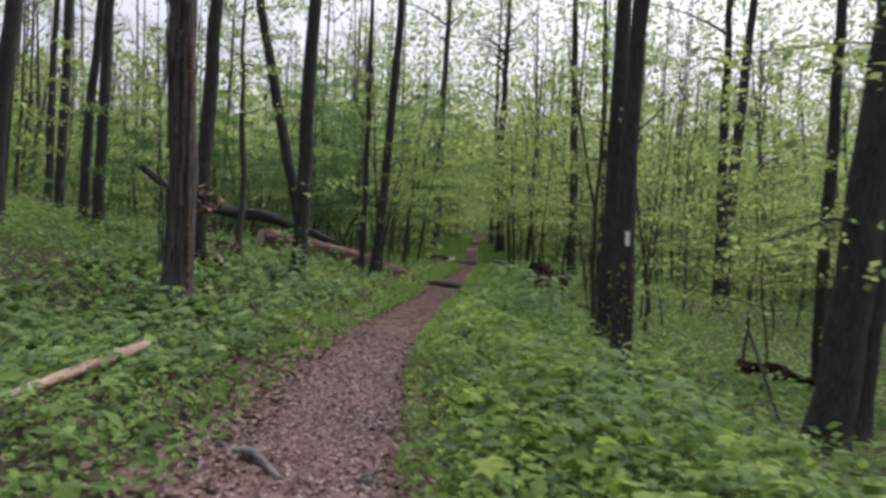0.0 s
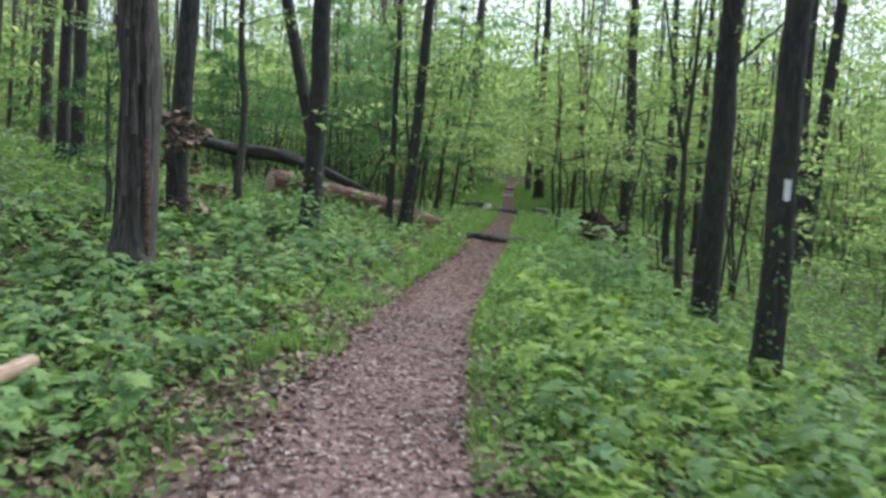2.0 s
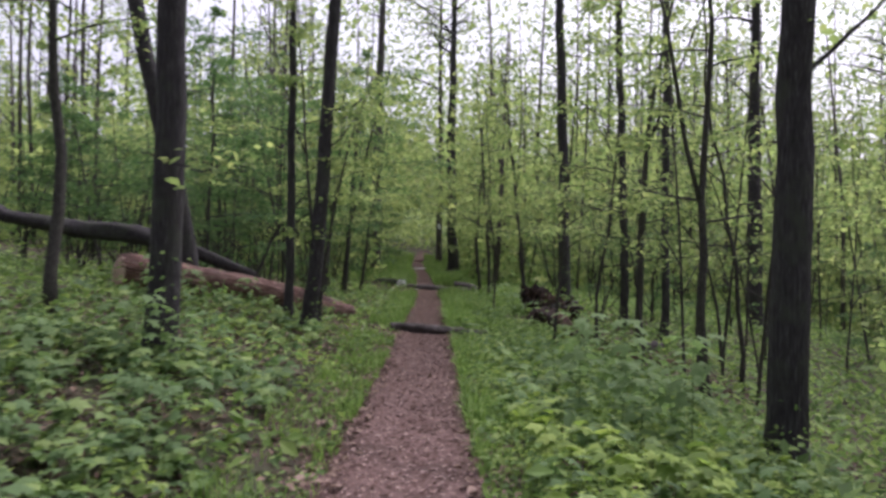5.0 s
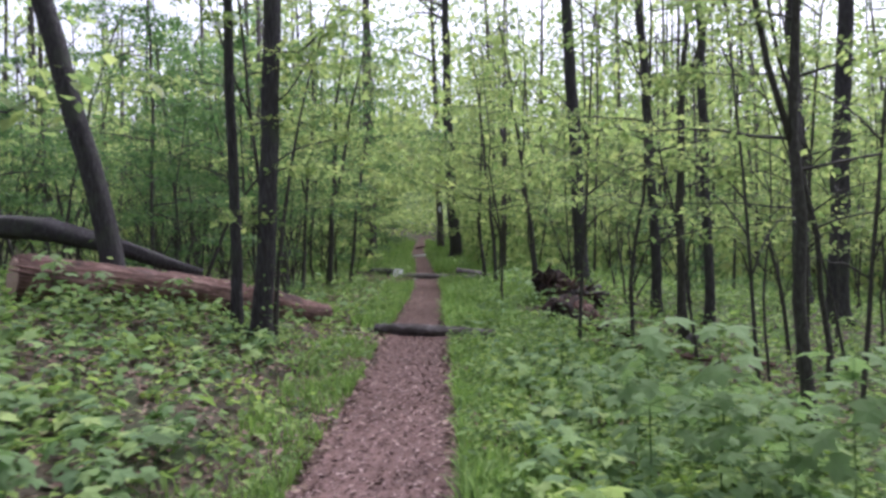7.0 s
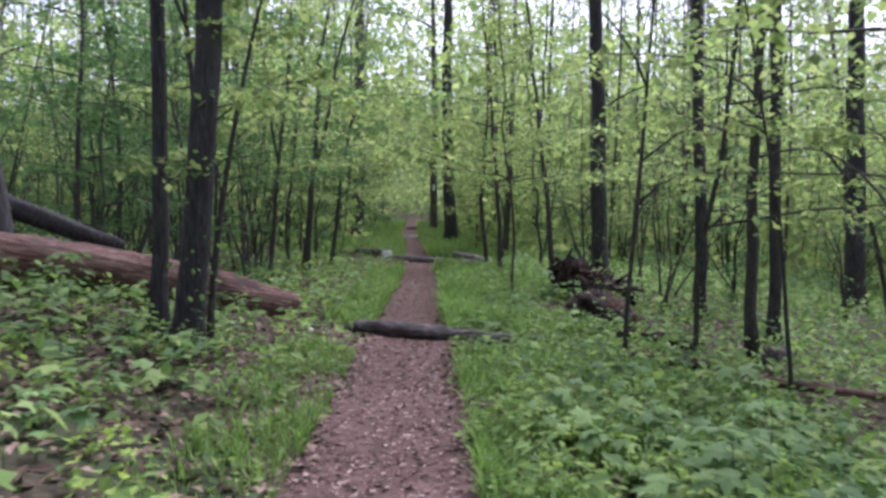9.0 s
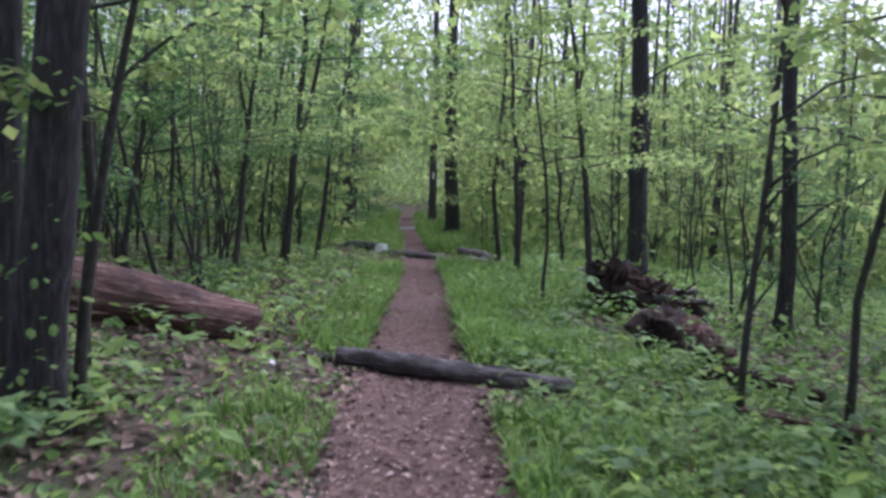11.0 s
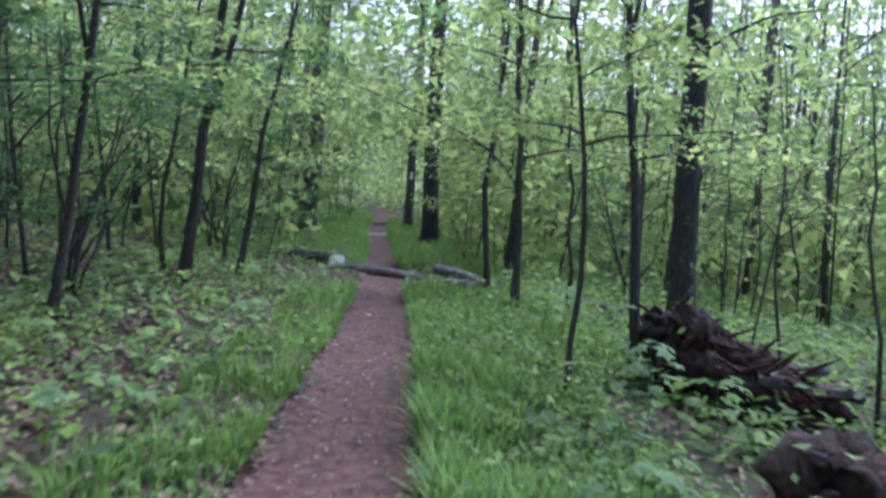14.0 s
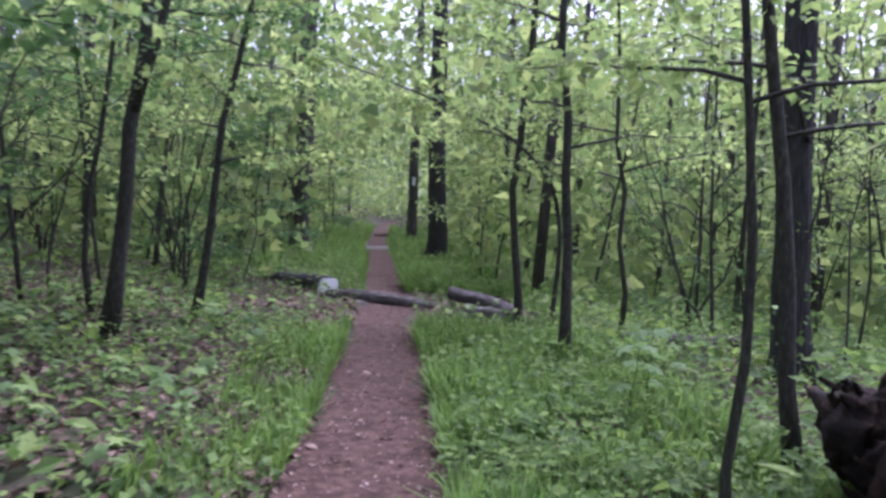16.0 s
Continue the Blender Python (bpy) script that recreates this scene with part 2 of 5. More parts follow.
def scatter(tv, tf, pos, size, yaw, pitch, roll=None):
    """One small shape at each place, turned and sized on its own."""
    n = len(pos)
    size = np.asarray(size, float)
    roll = np.zeros(n) if roll is None else roll
    v = tv[None] * size[:, None, None]
    cr, sr = np.cos(roll)[:, None], np.sin(roll)[:, None]
    x, y, z = v[..., 0], v[..., 1] * cr - v[..., 2] * sr, v[..., 1] * sr + v[..., 2] * cr
    cp, sp = np.cos(pitch)[:, None], np.sin(pitch)[:, None]
    x, z = x * cp - z * sp, x * sp + z * cp
    cy, sy = np.cos(yaw)[:, None], np.sin(yaw)[:, None]
    x, y = x * cy - y * sy, x * sy + y * cy
    out = np.stack([x, y, z], -1) + np.asarray(pos)[:, None, :]
    f = tf[None] + (np.arange(n) * len(tv))[:, None, None]
    return out.reshape(-1, 3), f.reshape(-1, 3)


# ---- the lie of the land ----
TRAIL_Y = [-40, -8, 0, 5.8, 11, 15.8, 19.1, 27.5, 31.5, 36, 40, 47, 52, 62, 70, 90]
TRAIL_X = [3.5, 0.3, -0.45, -0.75, -0.8, -0.43, -0.1, 0.6, 1.0, 1.3, 1.6, 1.88, 1.97, 2.7, 3.6, 6.5]
RISE_Y = [-200, -20, 0, 10, 20, 25, 30, 36, 40, 47, 55, 66, 80, 130, 400]
RISE_Z = [0, 0, -0.05, -0.06, -0.12, -0.14, -0.06, 0.06, 0.16, 0.38, 0.78, 1.4, 2.1, 4.0, 6.0]


def trail_x(y):
    y = np.asarray(y, float)
    return sum(np.interp(y + k, TRAIL_Y, TRAIL_X) for k in (-1.5, -0.7, 0, 0.7, 1.5)) / 5


def land(x, y):
    """The ground's height."""
    x, y = np.asarray(x, float), np.asarray(y, float)
    base = sum(np.interp(y + k, RISE_Y, RISE_Z) for k in (-3, -1.5, 0, 1.5, 3)) / 5
    d = x - trail_x(np.clip(y, -30, 80))
    left, right = np.maximum(0, -d - 0.8), np.maximum(0, d - 0.6)
    up = np.interp(y, [-5, 8, 10.5, 12, 14, 25, 29, 40, 60], [0.02, 0.0, 0.02, 0.10, 0.2, 0.22, 0.09, 0.06, 0.04])
    zl = up * np.minimum(left, 4) + 0.12 * np.clip(left - 4, 0, 40)
    down = np.interp(y, [-5, 18, 26, 30, 45], [0.17, 0.19, 0.10, 0.035, 0.03])
    zr = -down * np.minimum(right, 5) - 0.12 * np.clip(right - 5, 0, 14)
    off = np.clip(np.abs(d) - 0.45, 0, 1)
    bumps = 0.035 * np.sin(1.7 * x + 0.6 * y) * np.cos(1.3 * y - 0.5 * x) + 0.02 * np.sin(4.1 * x + 1.0) * np.sin(3.7 * y) + 0.012 * np.sin(9 * x + 2 * y) * np.sin(8 * y)
    far = 0.3 * np.sin(0.11 * x + 1) * np.sin(0.13 * y) * np.clip((np.abs(d) - 8) / 10, 0, 1)
    return base + zl + zr + off * bumps + far - 0.03 * (1 - np.clip(np.abs(d) / 0.6, 0, 1) ** 2)


def grid(xs, ys, height):
    X, Y = np.meshgrid(xs, ys)
    v = np.stack([X, Y, height(X, Y)], -1).reshape(-1, 3)
    n, m = len(ys), len(xs)
    i, j = np.meshgrid(np.arange(n - 1), np.arange(m - 1), indexing="ij")
    a = (i * m + j).ravel()
    return v, np.stack([a, a + 1, a + m + 1, a + m], -1)


far_out = np.array([22, 27, 33, 40, 50, 65, 90, 130, 200, 320, 500.0])
xs = np.concatenate([-far_out[::-1] + 4, np.arange(-17.5, 25.5, 0.25), far_out + 4])
ys = np.concatenate([-far_out[::-1] + 16, np.arange(-5, 62, 0.25), far_out + 42])
tagged(part("ground", grid(xs, ys, land), SOIL), "dark forest soil under leaves and low plants", "ground", kind="structure")


def trail_mesh():
    yy = np.arange(-12, 72, 0.12)
    cx = trail_x(yy)
    w = np.interp(yy, [-12, 5, 9, 14, 20, 26, 38, 52, 70], [0.9, 0.82, 0.74, 0.68, 0.64, 0.56, 0.42, 0.42, 0.36])
    wl = w + np.interp(yy, [3, 6, 8, 10.5, 14], [0.3, 0.36, 0.28, 0.1, 0])
    jag = 0.07 * np.sin(1.9 * yy) + 0.05 * np.sin(5.3 * yy + 1) + rng.normal(0, 0.025, len(yy))
    jag2 = 0.07 * np.sin(1.6 * yy + 2) + 0.05 * np.sin(4.7 * yy) + rng.normal(0, 0.025, len(yy))
    s = np.linspace(-1, 1, 17)
    X = cx[:, None] + np.where(s[None] < 0, s[None] * (wl + jag)[:, None], s[None] * (w + jag2)[:, None])
    Y = np.repeat(yy[:, None], 17, 1)
    Z = land(X, Y) + 0.014 * (1 - np.abs(s[None]) ** 6) - 0.006 * np.abs(s[None]) ** 6 + rng.normal(0, 0.003, X.shape)
    v = np.stack([X, Y, Z], -1).reshape(-1, 3)
    i, j = np.meshgrid(np.arange(len(yy) - 1), np.arange(16), indexing="ij")
    a = (i * 17 + j).ravel()
    return v, np.stack([a, a + 1, a + 18, a + 17], -1)


tagged(part("trail", trail_mesh(), TRAIL), "narrow trodden trail of reddish-brown earth and wood chips", "trail", kind="structure")


# ---- trees ----
def spray(start, heading, length, g, n, leaf, rise=0.15):
    """A limb with its leaves in a loose, flat layer: the limb's points, the leaves' places."""
    t = np.linspace(0, 1, 7)
    bend = g.normal(0, 0.25)
    ang = heading + bend * t
    step = length / 6
    pts = np.zeros((7, 3))
    pts[:, 0] = start[0] + np.concatenate([[0], np.cumsum(np.cos(ang[1:]) * step)])
    pts[:, 1] = start[1] + np.concatenate([[0], np.cumsum(np.sin(ang[1:]) * step)])
    pts[:, 2] = start[2] + length * (rise * 1.6 * t - rise * 0.9 * t ** 2) + g.normal(0, 0.015, 7)
    u = g.uniform(0.25, 1.08, n)
    k = np.clip(u * 6, 0, 5.99)
    i = k.astype(int)
    fr = (np.minimum(k, 6) - i)[:, None]
    at = pts[i] * (1 - fr) + pts[i + 1] * fr
    side = g.normal(0, 0.3, n) * length * (0.35 + 0.4 * np.sin(np.pi * np.clip(u, 0, 1)))
    at[:, 0] += -np.sin(heading) * side + g.normal(0, 0.04, n)
    at[:, 1] += np.cos(heading) * side + g.normal(0, 0.04, n)
    at[:, 2] += g.normal(-0.02, 0.04 + 0.015 * length, n) - 0.1 * np.abs(side)
    return pts, at


def tree_crown(pos, g, leaf):
    n = len(pos)
    return scatter(SMALL_V * np.array([1, 1.25, 1]), SMALL_F, pos, g.uniform(0.6, 1.3, n) * leaf, g.uniform(0, 6.28, n), g.normal(-0.4, 0.3, n), g.normal(0, 0.35, n))


def young_tree(seed, height, dia, low=1.2, limbs=14, leaves=2600, leaf=0.10, reach=1.7, lean=(0, 0), mat=None, fork=0, label="slender young tree with layers of fresh green leaves"):
    """A sapling: a thin crooked stem, limbs in layers, a crown of small leaves."""
    g = np.random.default_rng(seed)
    root = tagged(new("young_tree"), label, "tree", "young trees in the understorey")
    n = 12
    z = np.linspace(-0.1, height, n)
    wx, wy = np.cumsum(np.cumsum(g.normal(0, 0.03, n))) * 0.5 + np.cumsum(g.normal(0, 0.04, n)), np.cumsum(g.normal(0, 0.06, n))
    wx, wy = wx - wx[1], wy - wy[1]
    stem = np.stack([lean[0] * z + wx, lean[1] * z + wy, z], -1)
    rad = dia / 2 * (1 - 0.8 * np.linspace(0, 1, n)) * np.where(z < 0.1, 1.35, 1)
    part("trunk", tube(stem, rad, 9, 0.06, seed=seed), BARK_THIN, root)
    places = []
    if fork:
        zs = np.linspace(fork, height * 0.95, 7)
        h = g.uniform(0, 6.28)
        o = 0.28 * (zs - fork) ** 0.8
        sx, sy = np.interp(zs, z, stem[:, 0]), np.interp(zs, z, stem[:, 1])
        p2 = np.stack([sx + np.cos(h) * o, sy + np.sin(h) * o, zs], -1)
        part("limb", tube(p2, np.linspace(0.75, 0.2, 7) * np.interp(fork, z, rad), 7, 0.05, seed=seed + 1), BARK_THIN, root)
    for k in range(limbs):
        zz = low + (height - low - 0.2) * (k + g.uniform(0, 0.9)) / limbs
        L = reach * g.uniform(0.5, 1.35) * (1.1 - 0.75 * ((zz - low) / (height - low)) ** 1.5)
        st = (np.interp(zz, z, stem[:, 0]), np.interp(zz, z, stem[:, 1]), zz)
        p, at = spray(st, k * 2.4 + g.normal(0, 0.4), L, g, int(leaves / limbs * (0.4 + 0.6 * L / reach) * 1.3), leaf)
        part("limb", tube(p, np.linspace(1, 0.2, 7) * (0.009 + 0.2 * np.interp(zz, z, rad)), 4, 0.05, seed=k), BARK_THIN, root)
        places.append(at)
    part("crown", tree_crown(np.concatenate(places), g, leaf), mat or LEAF_TREE, root)
    return root


def tall_crown(seed, leaves, wide):
    g = np.random.default_rng(seed)
    places, limbs = [], []
    for k in range(16):
        zz = g.uniform(0, 8.5)
        L = g.uniform(1.6, 3.8) * wide * (1.15 - 0.07 * zz)
        p, at = spray((0, 0, zz), k * 2.4 + g.normal(0, 0.4), L, g, leaves // 16, 0.2, 0.45)
        at[:, 2] += g.normal(0, 0.35, len(at))
        limb = [tube(p, np.linspace(0.07, 0.012, 7) * (1.1 - 0.08 * zz), 6, 0.08, seed=k)]
        for q in range(3):
            a = p[2 + q] + 0.0
            b = a + (g.normal(0, 0.5), g.normal(0, 0.5), g.uniform(0.5, 1.3))
            limb.append(tube([a, (a + b) / 2 + g.normal(0, 0.06, 3), b], [0.018, 0.012, 0.005], 3))
        limbs.append(joined(limb))
        places.append(at)
    return limbs, tree_crown(np.concatenate(places), g, 0.135)


crown_meshes = []
for s in range(8):
    limbs, leaves = tall_crown(200 + s, 950 if s < 4 else 2500, 1.0 if s < 4 else 1.5)
    made = []
    for nm, d, mt in [("limb", limb, BARK) for limb in limbs] + [("crown", leaves, LEAF_TREE)]:
        ob = part(nm, d, mt)
        made.append((nm, ob.data))
        bpy.data.objects.remove(ob)
    crown_meshes.append(made)


def tall_tree(x, y, dia, lean=(0.0, 0.0), height=19.0, mat=None, seed=0, sides=24, label="tall forest tree with a straight dark furrowed trunk", z=None):
    """A grown tree: a ridged trunk with a flared foot, limbs and a crown high up."""
    g = np.random.default_rng(seed + 500)
    root = tagged(new("tree"), label, "tree", "grown trees of the wood")
    root.location = (x, y, float(land(x, y)) if z is None else z)
    zz = np.concatenate([[-0.25, 0, 0.08, 0.18, 0.35, 0.6], np.arange(1, height, 0.6)])
    n = len(zz)
    w = np.cumsum(g.normal(0, 0.018, (n, 2)), 0) * np.clip(zz, 0, 1)[:, None]
    pts = np.stack([lean[0] * zz + w[:, 0], lean[1] * zz + w[:, 1], zz], -1)
    r = dia / 2 * (0.98 - 0.7 * np.clip(zz / height, 0, 1)) * (1 + 0.35 * np.exp(-np.clip(zz, 0, 9) / 0.22))
    part("trunk", tube(pts, r, sides, 0.035, 0.035, seed, 0.45 * np.exp(-np.clip(zz, 0, 9) / 0.2)), mat or BARK, root)
    top = height * 0.58
    at = (np.interp(top, zz, pts[:, 0]), np.interp(top, zz, pts[:, 1]), top)
    turn = pose(*at, 0, 0, g.uniform(0, 360))
    for nm, me in crown_meshes[seed % 4 + (4 if abs(x) < 6.5 and y < 40 else 0)]:
        ob = new(nm, me)
        ob.parent = root
        ob.matrix_basis = turn @ Matrix.Diagonal((1, 1, height * 0.42 / 8.5, 1))
    return root


# x, y, thickness, lean, seed
GROWN = [
    (2.79, 11.44, 0.31, (0.025, 0), "A"), (3.56, 16.15, 0.43, (0.0, 0), "E"), (-4.65, 15.1, 0.31, (0.048, 0), "F"),
    (-3.05, 16.93, 0.34, (0.03, 0), "D"), (-4.12, 23.9, 0.36, (-0.21, 0), "M"), (-1.86, 22.34, 0.27, (0.055, 0), "C"),
    (-2.26, 22.92, 0.165, (0.0, 0), "c"), (10.5, 29.2, 0.5, (0.06, 0), "B"), (4.92, 9.47, 0.54, (0.09, 0), "R"),
    (5.68, 33.86, 0.41, (-0.02, 0), "H"), (5.96, 28.69, 0.23, (-0.025, 0), "h"), (6.27, 26.65, 0.2, (0, 0), "i"), (11.7, 32.8, 0.5, (0, 0), "j"),
    (3.5, 55.7, 0.4, (0, 0), "S"), (3.62, 49.0, 0.58, (0, 0), "m"), (-0.4, 49.0, 0.6, (0.02, 0), "T"), (5.95, 10.7, 0.4, (0.03, 0), "q"),
    (-13.6, 28.0, 0.36, (0.02, 0), "k"), (-9.6, 22.0, 0.34, (0.03, 0), "l"), (-10.3, 22.6, 0.3, (0.06, 0), "n"), (-10.0, 17.5, 0.42, (0.05, 0), "o"), (7.5, 15.0, 0.27, (0.02, 0), "p"),
]
grown = {}
for i, (x, y, d, lean, tag) in enumerate(GROWN):
    grown[tag] = tall_tree(x, y, d, lean, 17 + (i * 7) % 6, BARK_GREY if tag in "TS" else None, i)
shaggy = tall_tree(-4.05, 12.11, 0.48, (-0.013, 0), 20, BARK_GREY, 31, 40, "stout tree with shaggy grey bark and a split along its trunk")

# young trees near the trail: x, y, thickness, height, fork, first limb
YOUNG = [
    (-4.72, 18.43, 0.17, 8.0, 0, 3.5), (-1.87, 23.17, 0.08, 6.5, 3.2, 2.2), (3.66, 30.62, 0.12, 7.5, 3.4, 2.2), (5.1, 25.1, 0.18, 9.0, 4.5, 2.6), (3.77, 18.69, 0.14, 8.5, 2.9, 2.4),
    (3.22, 34.24, 0.13, 7.5, 0, 2.2), (2.58, 29.34, 0.06, 6.0, 0, 2.0), (3.2, 36.56, 0.13, 7.5, 0, 2.0), (-0.98, 36.02, 0.12, 7.0, 0, 1.8), (-1.95, 30.18, 0.1, 6.5, 2.4, 2.0),
]
for i, (x, y, d, h, fork, low) in enumerate(YOUNG):
    t = young_tree(60 + i, h, d, low, 14, 1900, 0.088, 1.6, (rng.normal(0, 0.02), 0), fork=fork)
    t.location = (x, y, float(land(x, y)))
for i, (x, y, d, h, low, reach) in enumerate([(-1.55, 34.21, 0.18, 8.0, 3.2, 2.3), (-4.6, 27.6, 0.1, 7.0, 1.6, 2.0), (-6.6, 26.2, 0.08, 4.8, 1.3, 1.6), (-3.4, 29.6, 0.09, 6.0, 1.6, 1.8), (-8.5, 29.5, 0.08, 4.5, 1.2, 1.6), (-2.6, 41.0, 0.1, 7.5, 2.2, 2.2), (-3.3, 32.0, 0.09, 7.0, 2.3, 2.4), (-5.0, 31.0, 0.1, 7.5, 2.2, 2.6), (-5.4, 34.8, 0.1, 7.5, 2.0, 2.4)]):
    t = young_tree(90 + i, h, d, low, 16, 3700, 0.09, reach + 0.4, (rng.normal(0, 0.02), 0), LEAF_DARK, 2.2 if i == 0 else 0, "young tree with a dense dark-green crown")
    t.location = (x, y, float(land(x, y)))

variants = [young_tree(10 + s, 4.5 + 0.75 * s, 0.045 + 0.008 * s, 1.2 + 0.14 * s, 13, 1500, 0.095, 1.6 + 0.12 * s) for s in range(6)]
bushes = [young_tree(30 + s, 3.2 + 0.5 * s, 0.03, 0.35, 12, 1500, 0.08, 1.0, mat=LEAF_DARK, label="low dark-green shrub of thin stems") for s in range(2)]
for i, v in enumerate(variants + bushes):
    v.location = (-22 - 2 * i, 30 + i, float(land(-22 - 2 * i, 30 + i)))

taken = [(g[0], g[1]) for g in GROWN] + [(g[0], g[1]) for g in YOUNG] + [(-4.05, 12.11)]


def free(x, y, gap):
    if 1.9 < x < 5.2 and 24.5 < y < 31:
        return False
    return all((x - a) ** 2 + (y - b) ** 2 > gap * gap for a, b in taken)


def want(x, y):
    d = x - float(trail_x(y))
    if abs(d) < np.interp(y, [0, 26, 34, 44, 60], [3.6, 3.4, 2.6, 2.2, 1.9]):
        return 0
    if d < 0:
        return np.interp(y, [-6, 17, 20, 24, 60], [0.1, 0.1, 0.7, 1.0, 1.0]) * np.interp(-d, [5, 8], [1, 0.15 if y < 34 else 0.6])
    return np.interp(y, [-6, 11, 15, 22, 60], [0.12, 0.15, 0.8, 0.8, 0.4])


count = 0
while count < 152:
    x, y = rng.uniform(-24, 27), rng.uniform(-8, 66)
    if abs(x) > 9 + 0.32 * max(y, 0) or rng.random() > want(x, y) or not free(x, y, 1.3):
        continue
    taken.append((x, y))
    bush = rng.random() < (0.3 if x < 0 else 0.08)
    src = bushes[count % 2] if bush else variants[count % 6]
    sc = rng.uniform(0.85, 1.25)
    t = copy_thing(src, pose(x, y, float(land(x, y)), rng.normal(0, 3), rng.normal(0, 3), rng.uniform(0, 360)))
    t.scale = (sc, sc, sc)
    count += 1


def bare_pole(seed, height, dia):
    """A thin leafless stem, bent in its search for light, with a few bare twigs."""
    g = np.random.default_rng(seed)
    root = tagged(new("bare_sapling"), "thin crooked leafless sapling", "tree", "bare saplings in the understorey")
    n = 11
    z = np.linspace(-0.08, height, n)
    w = np.cumsum(np.cumsum(g.normal(0, 0.035, (n, 2)), 0), 0) * 0.6
    st = np.column_stack([w - w[1], z])
    part("trunk", tube(st, dia / 2 * np.linspace(1, 0.25, n), 7, 0.06, seed=seed), BARK_THIN, root)
    for k in range(6):
        zz = height * g.uniform(0.25, 0.95)
        at = (np.interp(zz, z, st[:, 0]), np.interp(zz, z, st[:, 1]), zz)
        p, _ = spray(at, g.uniform(0, 6.28), g.uniform(0.5, 1.5), g, 2, 0.1, g.uniform(0.2, 0.9))
        part("twig", tube(p, dia * np.linspace(0.26, 0.06, 7), 5, 0.05, seed=k), BARK_THIN, root)
    return root


poles = [bare_pole(300 + s, 3.0 + 0.7 * s, 0.03 + 0.008 * s) for s in range(6)]
count = 0
while count < 130:
    y = rng.uniform(19, 58)
    x = float(trail_x(y)) + rng.choice([-1, 1]) * rng.uniform(1.9, 14)
    if not free(x, y, 0.6) or (x < 0 and y < 24):
        continue
    taken.append((x, y))
    m = pose(x, y, float(land(x, y)), rng.normal(0, 4), rng.normal(0, 4), rng.uniform(0, 360))
    if count < 6:
        poles[count].matrix_basis = m
    else:
        copy_thing(poles[count % 6], m)
    count += 1

def thicket_shrub(seed):
    """Several crooked stems from one foot, tangled twigs, few leaves."""
    g = np.random.default_rng(seed)
    root = tagged(new("thicket_shrub"), "tangled shrub of crooked brown stems with few leaves", "shrub", "shrubs of the thicket")
    places = []
    for k in range(5):
        a, h = g.uniform(0, 6.28), g.uniform(1.4, 3.6)
        n = 8
        z = np.linspace(-0.05, h, n)
        out = np.linspace(0, 1, n) ** 1.4 * g.uniform(0.3, 1.5)
        w = np.cumsum(g.normal(0, 0.05, (n, 2)), 0)
        st = np.stack([np.cos(a) * out + w[:, 0], np.sin(a) * out + w[:, 1], z], -1)
        part("stem", tube(st, np.linspace(0.026, 0.006, n) * g.uniform(0.6, 1.2), 5, 0.08, seed=seed + k), BARK_THIN, root)
        for q in range(3):
            i = g.integers(2, n)
            p, at = spray(st[i], g.uniform(0, 6.28), g.uniform(0.4, 1.1), g, 36, 0.08, g.uniform(-0.3, 0.8))
            part("twig", tube(p[::2], np.linspace(0.008, 0.003, 4), 4, 0.05, seed=q), BARK_THIN, root)
            places.append(at)
    part("foliage", tree_crown(np.concatenate(places), g, 0.075), LEAF_DARK, root)
    return root


shrubs = [thicket_shrub(700 + s) for s in range(4)]
count = 0
while count < 40:
    y = rng.uniform(26.5, 47)
    x = float(trail_x(y)) - rng.uniform(2.6, 11)
    if count % 5 == 4:
        x = float(trail_x(y)) + rng.uniform(4.5, 11)
    if not free(x, y, 0.5):
        continue
    m = pose(x, y, float(land(x, y)), 0, 0, rng.uniform(0, 360))
    if count < 4:
        shrubs[count].matrix_basis = m
    else:
        copy_thing(shrubs[count % 4], m)
    count += 1

count = 0
while count < 62:
    x, y = rng.uniform(-40, 44), rng.uniform(-14, 90)
    d = abs(x - float(trail_x(min(y, 80))))
    if d < (2.5 if y > 60 else 4.5) or (y < 55 and d < 7) or abs(x) > 12 + 0.6 * max(y, 0) or not free(x, y, 2.0):
        continue
    taken.append((x, y))
    tall_tree(x, y, rng.uniform(0.18, 0.42), (rng.normal(0, 0.02), rng.normal(0, 0.02)), rng.uniform(15, 21), None, 100 + count, 12, "distant forest tree with a dark straight trunk")
    count += 1


